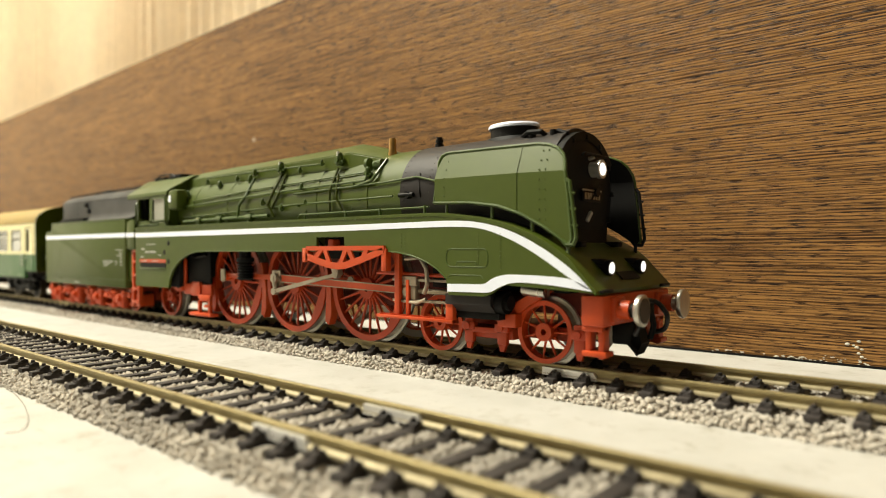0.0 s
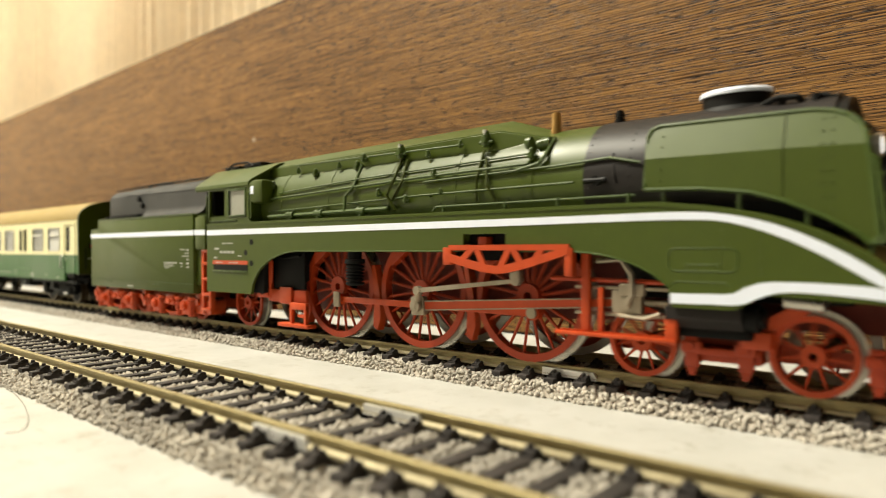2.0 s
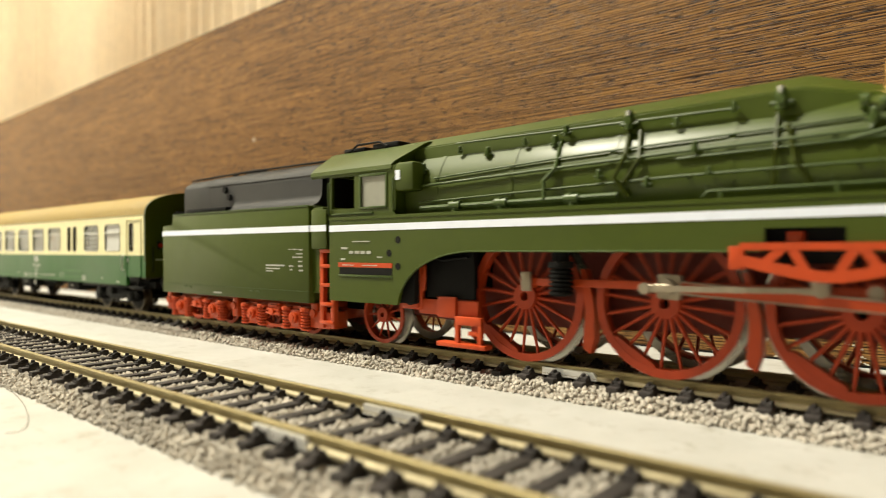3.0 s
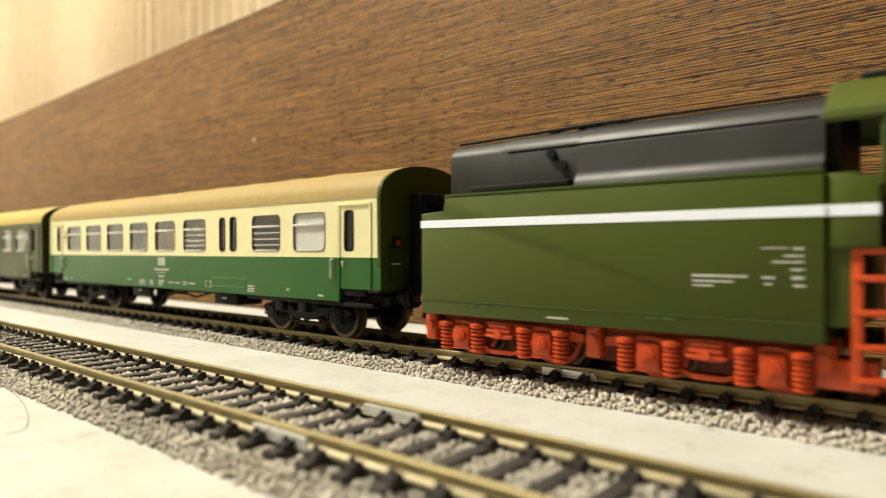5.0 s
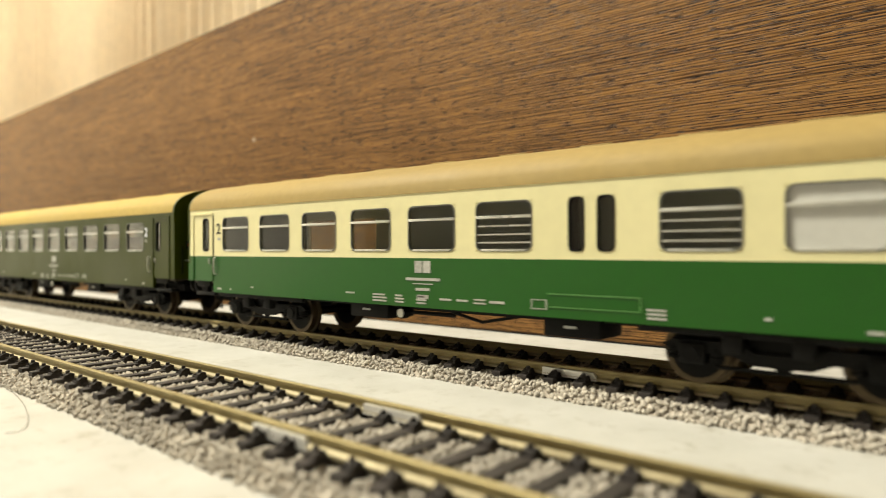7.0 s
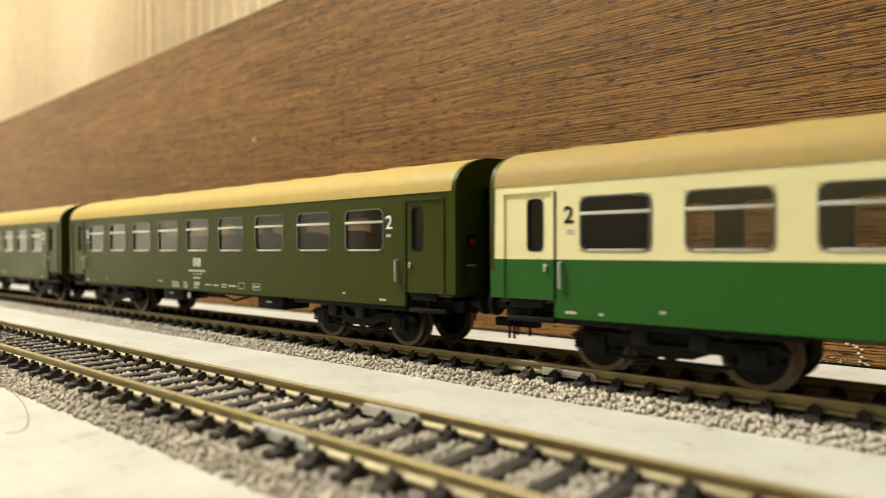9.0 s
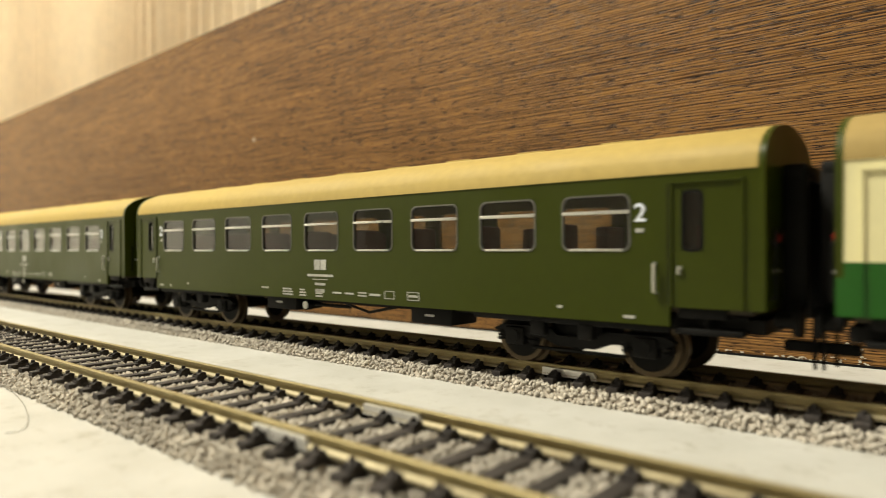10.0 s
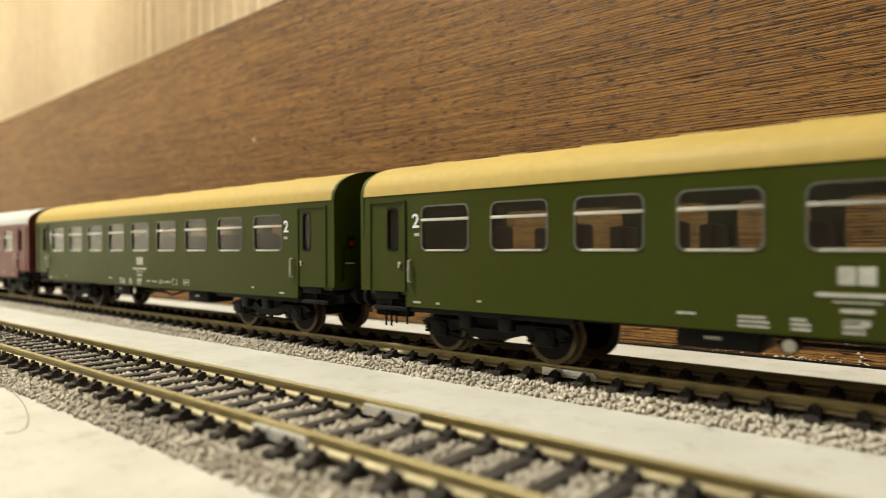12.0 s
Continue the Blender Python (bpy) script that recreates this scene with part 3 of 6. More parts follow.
            part("sill", bm, SILVER, fr, "bright metal sill")
        bm = mm_bm()
        box(bm, a, b, -W + 0.35, -W + 0.6, SILL, HEAD)
        frosted = kind == "service" and i == 0
        pane = part("pane", bm, GREYBLIND if frosted else GLASS, fr, "frosted pane" if frosted else "")
        pane.visible_shadow = frosted
        bm = mm_bm()
        box(bm, a, b, W - 0.6, W - 0.35, SILL, HEAD)
        pane = part("pane", bm, GREYBLIND if frosted else GLASS, fr)
        pane.visible_shadow = frosted
        if kind == "service" and (i == 1 or i == 4):
            bm = mm_bm()
            for z in (24.0, 25.6, 27.3):
                box(bm, a, b, -W + 0.05, -W + 0.3, z, z + 0.28)
            part("grille", bm, SILVER, fr, "thin bright window bars")
    for a, b in doors:
        bm = mm_bm()
        frame_ring(bm, a - 0.04, b + 0.04, SILL - 0.04, HEAD + 0.04, 1.2, 0.4, -W - 0.06, -W + 0.5)
        d = part("door_window", bm, BLACK, c)
        bm = mm_bm()
        box(bm, a, b, -W + 0.35, -W + 0.6, SILL, HEAD)
        part("pane", bm, GLASS, d).visible_shadow = False
    for x0, x1, hinge in ((-14.3, -3.2, -14.0), (-LEN + 3.2, -LEN + 14.3, -LEN + 14.0)):
        bm = mm_bm()
        for x in (x0, x1):
            box(bm, x - 0.22, x + 0.22, -W - 0.28, -W, 13.4, 20.9)
        part("door_frame", bm, lower, c)
        bm = mm_bm()
        for x in (x0, x1):
            box(bm, x - 0.22, x + 0.22, -W - 0.28, -W, 20.9, 33.6)
        box(bm, x0 - 0.2, x1 + 0.2, -W - 0.34, -W, 33.5, 33.95)
        part("door_frame", bm, upper if upper is not CREAM else CREAM, c)
        # Black strip that paints the shadow line of the door's gap
        bm = mm_bm()
        gap = x0 - 0.55 if hinge > -100 else x1 + 0.25
        box(bm, gap - 0.05, gap + 0.4, -W - 0.05, -W + 0.2, 13.5, 33.4)
        part("door_gap_shade", bm, BLACK, c, "black strip painting the shaded gap beside the door")
        bm = mm_bm()
        box(bm, x0 - 0.1, x1 + 0.1, -13.8, 13.8, 11.2, 12.0)
        box(bm, x0 + 1.0, x1 - 2.5, -16.0, -13.0, 11.6, 13.5, 0.2)
        box(bm, x0 + 0.2, x1 - 0.2, -15.8, -13.0, 8.9, 9.9, 0.15)
        box(bm, x0 + 4.6, x0 + 5.6, -15.0, -14.0, 9.5, 12.0)
        part("step", bm, BLACK, c)
        gx = -LEN + 16.0 if hinge < -100 else -16.9
        bm = mm_bm()
        tube(bm, [(gx, -W, 15.6), (gx, -W - 0.7, 15.8), (gx, -W - 0.7, 20.2), (gx, -W, 20.4)], 0.28, 6)
        part("grab_rail", bm, SILVER, c, "bright grab rail beside the door")
        bm = mm_bm()
        hx = -LEN + 12.6 if hinge < -100 else -13.0
        box(bm, hx - 0.15, hx + 0.6, -W - 0.5, -W, 19.5, 19.9, 0.1)
        box(bm, hx - 0.2, hx + 0.2, -W - 0.35, -W, 18.6, 20.1, 0.1)
        part("door_handle", bm, SILVER, c)
    # lettering panels too small to read
    y = -W - 0.02
    mid = -104.4 if kind == "service" else -103.8

    def mark(x0, x1, z0, z1):
        bm = mm_bm()
        plate(bm, x0, x1, z0, z1, y)
        part("lettering", bm, LETTER, c, "small white print")

    mark(mid - 2.3, mid - 0.15, 17.7, 20.3)
    mark(mid + 0.15, mid + 2.3, 17.7, 20.3)
    mark(mid - 5.0, mid + 5.0, 16.0, 16.6)
    mark(mid - 3.0, mid + 3.0, 15.2, 15.4)
    mark(mid - 2.0, mid + 2.0, 13.8, 14.4)
    mark(mid - 1.6, mid + 1.6, 12.0, 12.9)
    for x, w, z, h in ((-23.5, 3.0, 12.3, 0.4), (6.5, 3.2, 12.0, 0.4), (11.0, 3.0, 12.0, 0.4), (15.5, 3.0, 11.7, 0.3), (15.5, 3.0, 12.4, 0.3), (19.8, 3.6, 12.0, 0.5)):
        mark(mid + x - w / 2, mid + x + w / 2, z, z + h)
    for x, w in ((-13.4, 4.4), (-7.0, 2.6), (-0.4, 2.8)):
        for z in (10.9, 11.6, 12.3):
            mark(mid + x - w / 2, mid + x + w / 2 - 0.5 * (z > 12), z, z + 0.36)
    for x, w in ((-21.5, 2.0), (-LEN + 18, 2.2), (-LEN + 24, 0.8)):
        mark(x - w / 2, x + w / 2, 11.0, 11.5)
    for x in (-35, -LEN + 35):
        mark(x - 0.5, x + 0.5, 12.0, 12.5)
    for x, w in ((29.5, 3.4),) if kind == "service" else ((24.6, 3.2), (32.0, 3.6)):
        bm = mm_bm()
        for x0, x1, z0, z1 in ((-w / 2, w / 2, 11.5, 11.65), (-w / 2, w / 2, 13.2, 13.35), (-w / 2, -w / 2 + 0.18, 11.5, 13.35), (w / 2 - 0.18, w / 2, 11.5, 13.35)):
            plate(bm, mid + x + x0, mid + x + x1, z0, z1, y)
        part("data_frame", bm, LETTER, c)
        if x == 32.0:
            mark(mid + x - 1.3, mid + x + 1.3, 12.2, 12.7)
    if kind == "service":
        bm = mm_bm()
        for x0, x1, z0, z1 in ((31.4, 49.6, 14.4, 14.58), (31.4, 49.6, 12.0, 12.15), (49.4, 49.6, 12.0, 14.5)):
            plate(bm, mid + x0, mid + x1, z0, z1, y, 0.12)
        part("flap_edge", bm, PALELEAF, c, "pale green edges of a flap")
        for z in (11.0, 11.7, 12.4):
            mark(mid + 50.6, mid + 54.0, z, z + 0.35)
    if kind != "mitropa":
        numeral_two(c, -LEN + 16.5, 27.6, 2.8, -W - 0.05, WHITE if upper is not CREAM else BLACK)
        if kind != "service":
            numeral_two(c, WIN_X[0] + 1.7, 27.5, 2.8, -W - 0.05, WHITE)
            mark(WIN_X[0] + 2.0, WIN_X[0] + 3.4, 25.6, 26.3)
        mark(-LEN + 17.2, -LEN + 18.6, 25.7, 26.4)
    # interior: floor, seats
    bm = mm_bm()
    box(bm, -LEN + 2, -2, -W + 1.2, W - 1.2, 12.5, 14.5)
    part("interior_floor", bm, INNER, c)
    if kind != "service":
        for i in range(9):
            bm = mm_bm()
            for ya, yb in ((-14.8, -6.0), (6.6, 14.8)):
                box(bm, WIN_X[i] + 1.2, WIN_X[i] + 4.4, ya, yb, 14.5, 27.6, 0.7)
            part("seat", bm, SEATRED, c, "dark red seat backs")
    else:
        bm = mm_bm()
        box(bm, -72, -18, -6, -5, 14.5, 34)
        box(bm, -128, -76, 2.5, 3.3, 14.5, 34)
        part("partition", bm, PALEBLIND, c, "pale inner partition")
    for x in (-18.5, -72.5, -LEN + 18.5):
        bm = mm_bm()
        box(bm, x - 0.4, x + 0.4, -W + 1.2, W - 1.2, 14.5, 34)
        if x != -72.5 or kind == "service":
            part("partition", bm, INNER, c)
        else:
            bm.free()
    # underframe
    bm = mm_bm()
    box(bm, -LEN + 1, -1, -12.5, 12.5, 9.2, 11.5)
    part("underframe", bm, BLACK, c)
    for x0, x1 in ((-56, -15), (-LEN + 15, -LEN + 56)):
        bm = mm_bm()
        box(bm, x0, x1, -15.4, -14.2, 8.9, 10.3, 0.2)
        box(bm, x0 + 14, x0 + 17, -15.6, -13.5, 6.4, 9.2, 0.2)
        box(bm, x0 + 24, x0 + 27, -15.6, -13.5, 6.4, 9.2, 0.2)
        part("solebar", bm, BLACK, c)
    for x0, x1, z in ((mid + 29, mid + 41, 6.3), (mid - 26, mid - 13, 6.6)):
        bm = mm_bm()
        box(bm, x0, x1, -14.2, -5, z, 10.6, 0.4)
        eq = part("equipment_box", bm, BLACK, c)
        bm = mm_bm()
        plate(bm, x0 + 4.6, x0 + 7.2, z + 1.7, z + 2.2, -14.35)
        part("label", bm, LETTER, eq, "tiny white label")
    bm = mm_bm()
    tube(bm, [(mid - 12, -11, 9.8), (mid + 2, -11, 9.4), (mid + 12, -11, 7.3), (mid + 24, -11, 9.6)], 0.35, 6)
    rod(bm, (mid - 9, -12, 8.2), (mid - 9, -14, 8.2), 1.3, n=12)
    rod(bm, (mid - 12, -9, 8.0), (mid + 3, -9, 8.0), 0.5, n=8)
    box(bm, mid - 14, mid + 26, -6, 6, 8.2, 9.4)
    part("brake_gear", bm, BLACK, c)
    bm = mm_bm()
    rod(bm, (mid - 9, -13.8, 8.2), (mid - 9, -14.3, 8.2), 1.0, n=12)
    part("brake_handle", bm, SILVER, c)
    for bx in (-34.2, -LEN + 34.2):
        bogie(c, bx, (-13.6, 13.6))
        for k in (-13.6, 13.6):
            wheelset(c, COACHWHEEL, 5.5, bx + k, random.random() * 6)
    return c


coach(-329.1, CREAM, LEAF, TAN, "service", "cream over green model coach with ochre roof behind the tender")
coach(-542.3, DARKGREEN, DARKGREEN, OCHRE, "second", "dark green model passenger coach with ochre roof")
coach(-756.2, DARKGREEN, DARKGREEN, OCHRE, "second", "dark green model passenger coach with ochre roof")
coach(-969.8, MAROON, MAROON, GREYROOF, "mitropa", "dark red model coach with grey roof at the train's end")

# ---- the locomotive ----
loco = vehicle("steam_locomotive", 0.0, label="green model steam locomotive with red wheels and white lining", category="model locomotive")
W = 16.8
DRIVERS = [-119.8, -149.0, -178.0]
BZ, BR = 35.3, 12.3
TOPEDGE = curve([(-231, 30.7), (-180, 30.7), (-130, 30.7), (-103, 30.7), (-91.5, 30.6), (-86.8, 30.2), (-79.5, 29.2), (-72.6, 27.6), (-66.2, 25.2), (-60.3, 21.8), (-57, 18.6), (-53.8, 15.3)], 6)
WTOP = [(-231, 28.75), (-131, 28.75), (-103, 28.8), (-86.8, 28.8), (-79.5, 28.2), (-72.6, 26.5), (-66.2, 23.7), (-60.1, 20.0), (-54.3, 15.4)]
WBOT = [(-231, 27.2), (-131, 27.3), (-103, 27.5), (-86.8, 27.5), (-79.5, 27.0), (-72.6, 24.9), (-66.2, 21.8), (-60.1, 18.1), (-56.2, 15.9)]


def arch(x):
    """Lower edge of the skirt over the driving wheels."""
    if x < -207.5:
        return 10.3
    if x < -186:
        return 10.3 + 12.1 * math.sqrt(max(0, 1 - ((-186 - x) / 21.5) ** 2))
    if x < -108:
        return 22.4
    if x < -88.2:
        return 13.2 + 9.2 * math.sqrt(max(0, 1 - ((x + 108) / 21.0) ** 2))
    if x < -79:
        return 13.3
    if x < -73:
        return 13.3 + 2.5 * (0.5 - 0.5 * math.cos(math.pi * (x + 79) / 6))
    return 15.8 - 0.9 * (x + 73) / 19


xt, zt_ = [p[0] for p in TOPEDGE], [p[1] for p in TOPEDGE]
for s in (-1, 1):
    upper, lower = [], []
    xs = sorted(set([-231 + 177 * i / 220 for i in range(221)] + [-131.3, -131.29, -120.7, -120.69]))
    for x in xs:
        top = float(np.interp(x, xt, zt_))
        low = min(arch(x), top - 0.15)
        if -131.3 < x < -120.69:
            low = 25.9
        upper.append((x, top))
        lower.append((x, low))
    bm = mm_bm()
    ribbon(bm, upper, lower, s * W, s * (W - 0.8))
    skirt = part("skirt", bm, GREEN, loco, "olive green side skirt with rivets")
    if s < 0:
        y = -W - 0.09
        bm = mm_bm()
        up, lo = curve(WTOP, 8), curve(WBOT, 8)
        ribbon(bm, up, lo, y, -W + 0.1)
        part("lining", bm, WHITE, skirt, "broad white lining")
        bm = mm_bm()
        up = curve([(-88.1, 15.6), (-82, 15.7), (-78.5, 15.9), (-76.4, 17.0), (-73.8, 17.75), (-70, 17.9), (-64, 17.75), (-59, 17.3), (-54.5, 15.45)], 6)
        lo = curve([(-88.1, 13.95), (-82, 14.05), (-77.4, 14.2), (-75, 15.2), (-72.3, 16.15), (-69, 16.4), (-63, 16.1), (-58, 15.6), (-54.3, 15.2)], 6)
        ribbon(bm, up, lo, y, -W + 0.1)
        part("lining", bm, WHITE, skirt)
        bm = mm_bm()
        for i in range(26):
            x = -88 + i * 1.35
            bmesh.ops.create_uvsphere(bm, u_segments=6, v_segments=4, radius=0.16, matrix=Matrix.Translation((x, -W - 0.02, float(np.interp(x, xt, zt_)) - 0.55)))
        for x in (-80, -74.5):
            for k in range(9):
                z = 19 + k * 0.85
                bmesh.ops.create_uvsphere(bm, u_segments=6, v_segments=4, radius=0.13, matrix=Matrix.Translation((x, -W - 0.02, z)))
        for x in (-101.5, -100.4):
            for k in range(8):
                bmesh.ops.create_uvsphere(bm, u_segments=6, v_segments=4, radius=0.12, matrix=Matrix.Translation((x, -W - 0.02, 20.4 + k * 0.85)))
        part("rivets", bm, GREEN, skirt)
        bm = mm_bm()
        loop = rounded(-88.4, -77.6, 19.2, 22.9, 1.2)
        tube(bm, [(x, -W, z) for x, z in loop + loop[:1]], 0.11, 5)
        tube(bm, [(-85.6, -W, 19.2), (-85.6, -W, 20.3), (-80.6, -W, 20.3), (-80.6, -W, 19.2)], 0.09, 5)
        tube(bm, [(-88.0, -W, 16.9), (-87.4, -W, 17.5), (-79.4, -W, 17.5), (-78.8, -W, 16.9)], 0.09, 5)
        part("flap_edge", bm, PIPE, skirt)
        bm = mm_bm()
        edge = [(x, -W, z) for x, z in lower if x > -207.5 and not -131.4 < x < -120.6 and x < -88.2]
        tube(bm, [e for e in edge if e[0] < -131][::3], 0.16, 6)
        tube(bm, [e for e in edge if e[0] > -120][::3], 0.16, 6)
        part("skirt_edge", bm, PIPE, skirt)
        bm = mm_bm()
        for x0, z0 in ((-210.2, 28.0), (-207.4, 25.0), (-210.2, 22.0), (-207.4, 19.0)):
            rod(bm, (x0, -W - 0.07, z0), (x0, -W + 0.1, z0), 0.82, n=14)
        part("access_holes", bm, BLACK, skirt, "round black access holes")
        bm = mm_bm()
        box(bm, -227.6, -209.2, -W - 0.12, -W + 0.1, 18.6, 19.7)
        part("red_strip", bm, RED, skirt)
        bm = mm_bm()
        box(bm, -227.2, -209.2, -W - 0.07, -W + 0.1, 16.9, 18.5)
        part("slot", bm, BLACK, skirt)
        bm = mm_bm()
        box(bm, -227.4, -209.2, -W - 0.3, -W + 0.1, 16.35, 16.8, 0.1)
        part("step_edge", bm, PIPE, skirt)
        bm = mm_bm()
        for x0, x1, z0, z1 in ((-226.5, -224.3, 22.9, 23.4), (-222.5, -216.5, 24.6, 24.85), (-223.6, -222.2, 21.8, 22.5), (-221.6, -220.2, 21.8, 22.5), (-219.6, -218.2, 21.8, 22.5), (-217.6, -216.2, 21.8, 22.5), (-226.8, -225.2, 20.3, 20.7), (-214.0, -212.4, 20.9, 21.2), (-226, -222, 19.0, 19.2), (-219, -214, 19.0, 19.2)):
            box(bm, x0, x1, -W - 0.14, -W + 0.1, z0, z1)
        part("lettering", bm, LETTER, skirt, "small white lettering bars")

# Running board and the sloping front apron
bm = mm_bm()
ribbon(bm, [(x, z + 0.02) for x, z in TOPEDGE], [(x - 0.25, z - 0.7) for x, z in TOPEDGE], -W - 0.15, W + 0.15)
board_ob = part("running_board", bm, GREEN, loco)
bm = mm_bm()
m = Matrix.Translation((-55.9, 0.5, 17.5)) @ Matrix.Rotation(radians(44), 4, "Y")
bmesh.ops.create_cube(bm, size=1, matrix=m @ Matrix.Diagonal((2.0, 8.0, 0.5, 1)))
part("vent_slot", bm, BLACK, board_ob, "dark vent slot in the apron")
for y in (-13.5, 13.5):
    bm = mm_bm()
    box(bm, -58.0, -53.2, y - 2.2, y + 2.2, 14.9, 15.5, 0.2)
    part("front_step", bm, BLACK, board_ob)
bm = mm_bm()
for x, y, z in ((-62.5, -8, 23.8), (-62.5, 8, 23.8)):
    box(bm, x - 2.4, x + 1.6, y - 1.1, y + 1.1, z - 0.6, z + 0.5, 0.3)
part("hinge", bm, BLACK, board_ob)

# Boiler, smokebox, casing
bm = mm_bm()
rod(bm, (-212, 0, BZ), (-106, 0, BZ), BR, n=72)
boiler = part("boiler", bm, GREEN, loco, "green boiler barrel")
for x in (-118, -137.5, -158, -180, -200):
    bm = mm_bm()
    rod(bm, (x - 0.6, 0, BZ), (x + 0.6, 0, BZ), BR + 0.12, n=72)
    part("boiler_band", bm, GREEN, boiler)
bm = mm_bm()
rod(bm, (-106.2, 0, BZ), (-66, 0, BZ), BR + 0.18, n=72)
smokebox = part("smokebox", bm, SMOKE, loco, "blackish brown smokebox")
bm = mm_bm()
for a in range(-30, 215, 8):
    for x in (-105.4, -97.2):
        c, s_ = math.cos(radians(a)), math.sin(radians(a))
        bmesh.ops.create_uvsphere(bm, u_segments=6, v_segments=4, radius=0.15, matrix=Matrix.Translation((x, (BR + 0.2) * c, BZ + (BR + 0.2) * s_)))
part("rivets", bm, SMOKE, smokebox)
bm = mm_bm()
rings = [(-66, 12.4), (-65.2, 12.3), (-64.9, 11.6), (-64.6, 10.2), (-64.0, 8.0), (-63.4, 5.0), (-63.1, 0.01)]
loops = [[bm.verts.new((x, r * math.cos(2 * math.pi * i / 48), BZ - 0.6 + r * math.sin(2 * math.pi * i / 48))) for i in range(48)] for x, r in rings]
for a, b in zip(loops, loops[1:]):
    for i in range(48):
        bm.faces.new((a[i], a[(i + 1) % 48], b[(i + 1) % 48], b[i]))
door = part("smokebox_door", bm, BLACK, loco, "black dished smokebox door")
bm = mm_bm()
for a in range(0, 360, 30):
    c, s_ = math.cos(radians(a)), math.sin(radians(a))
    box(bm, -65.0, -64.2, 11.2 * c - 0.5, 11.2 * c + 0.5, BZ - 0.6 + 11.2 * s_ - 0.5, BZ - 0.6 + 11.2 * s_ + 0.5, 0.1)
rod(bm, (-63.5, 0, BZ - 1), (-62.0, 0, BZ - 1), 0.9, n=12)
rod(bm, (-62.4, -2.2, BZ - 2.4), (-62.4, 2.2, BZ + 0.6), 0.25, n=6)
tube(bm, [(-63.0, -5, 41.5), (-62.4, -5, 41.9), (-62.4, 5, 41.9), (-63.0, 5, 41.5)], 0.3, 6)
part("door_clamps", bm, BLACK, door)
bm = mm_bm()
box(bm, -62.9, -62.5, -5.4, 2.2, 32.3, 34.6, 0.15)
plate_ob = part("number_plate", bm, BLACK, door)
bm = mm_bm()
for i in range(6):
    box(bm, -62.52, -62.40, -4.8 + i * 1.15, -4.1 + i * 1.15, 32.8, 34.1)
part("plate_rim", box(mm_bm(), -62.75, -62.42, -5.6, 2.4, 34.5, 34.8), DULLSTEEL, plate_ob)
part("door_handle", rod(mm_bm(), (-62.6, -3.6, 28.4), (-62.4, -2.4, 30.2), 0.45, n=8), SILVER, door, "bright door handle")
part("plate_bars", bm, DULLSTEEL, plate_ob, "dull bars on the plate")
bm = mm_bm()
rod(bm, (-66.5, 0, 39.0), (-61.4, 0, 39.0), 1.6, n=24)
rod(bm, (-61.9, 0, 39.0), (-61.0, 0, 39.0), 1.9, n=24)
rod(bm, (-66.0, -0.7, 40.9), (-62.5, -0.7, 41.5), 0.4, n=8)
lampo = part("headlamp", bm, SILVER, loco, "grey round headlamp")
bm = mm_bm()
rod(bm, (-61.05, 0, 39.0), (-60.9, 0, 39.0), 1.3, n=24)
part("lens", bm, LENS, lampo, "lit lens")
for y in (-7.2, 7.2):
    bm = mm_bm()
    rod(bm, (-58.8, y, 19.4), (-56.0, y, 19.2), 1.3, n=20)
    rod(bm, (-56.4, y, 19.25), (-55.6, y, 19.2), 1.55, n=20)
    box(bm, -60.6, -57.0, y - 1.5, y + 1.5, 20.0, 20.9, 0.25)
    box(bm, -59.5, -56.9, y - 1.3, y + 1.3, 16.8, 18.6, 0.2)
    lo_ = part("lower_lamp", bm, BLACK, loco, "black hooded lamp")
    bm = mm_bm()
    rod(bm, (-55.65, y, 19.2), (-55.5, y, 19.2), 1.1, n=20)
    part("lens", bm, LENS, lo_, "lit lens")

bm = mm_bm()
prof = [(-9.0, 43.2), (-8.7, 47.8), (-4.3, 50.6), (4.3, 50.6), (8.7, 47.8), (9.0, 43.2)]
prof0 = [(-9.0, 41.6), (-8.9, 46.3), (-5.2, 48.7), (5.2, 48.7), (8.9, 46.3), (9.0, 41.6)]
L0 = [bm.verts.new((-217, y, z)) for y, z in prof0]
L1 = [bm.verts.new((-127.5, y, z)) for y, z in prof]
nose = [bm.verts.new((-115.5, y, z)) for y, z in ((-6.6, 45.2), (-4.0, 46.8), (4.0, 46.8), (6.6, 45.2))]
for i in range(5):
    bm.faces.new((L0[i], L0[i + 1], L1[i + 1], L1[i]))
bm.faces.new(L0)
low = [bm.verts.new((-122.5, -8.8, 42.8)), bm.verts.new((-122.5, 8.8, 42.8))]
bm.faces.new((L1[1], L1[2], nose[1], nose[0]))
bm.faces.new((L1[0], L1[1], nose[0], low[0]))
bm.faces.new((L1[2], L1[3], nose[2], nose[1]))
bm.faces.new((L1[3], L1[4], nose[3], nose[2]))
bm.faces.new((L1[4], L1[5], low[1], nose[3]))
bm.faces.new((L0[5], L0[0], L1[0], low[0], nose[0], nose[1], nose[2], nose[3], low[1], L1[5]))
bmesh.ops.bevel(bm, geom=[e for e in bm.edges if e.is_manifold], offset=0.25, segments=2, affect="EDGES")
part("dome_casing", bm, GREEN, loco, "ridged green casing over the boiler's domes")


def on_boiler(x, z, out=0.7):
    """A point just off the boiler's near side at height z."""
    return (x, -math.sqrt(max(0.5, BR ** 2 - (z - BZ) ** 2)) - out, z)


def line(name, pts, r, mat=PIPE, label=""):
    bm = mm_bm()
    tube(bm, pts, r, 8)
    return part(name, bm, mat, boiler, label)


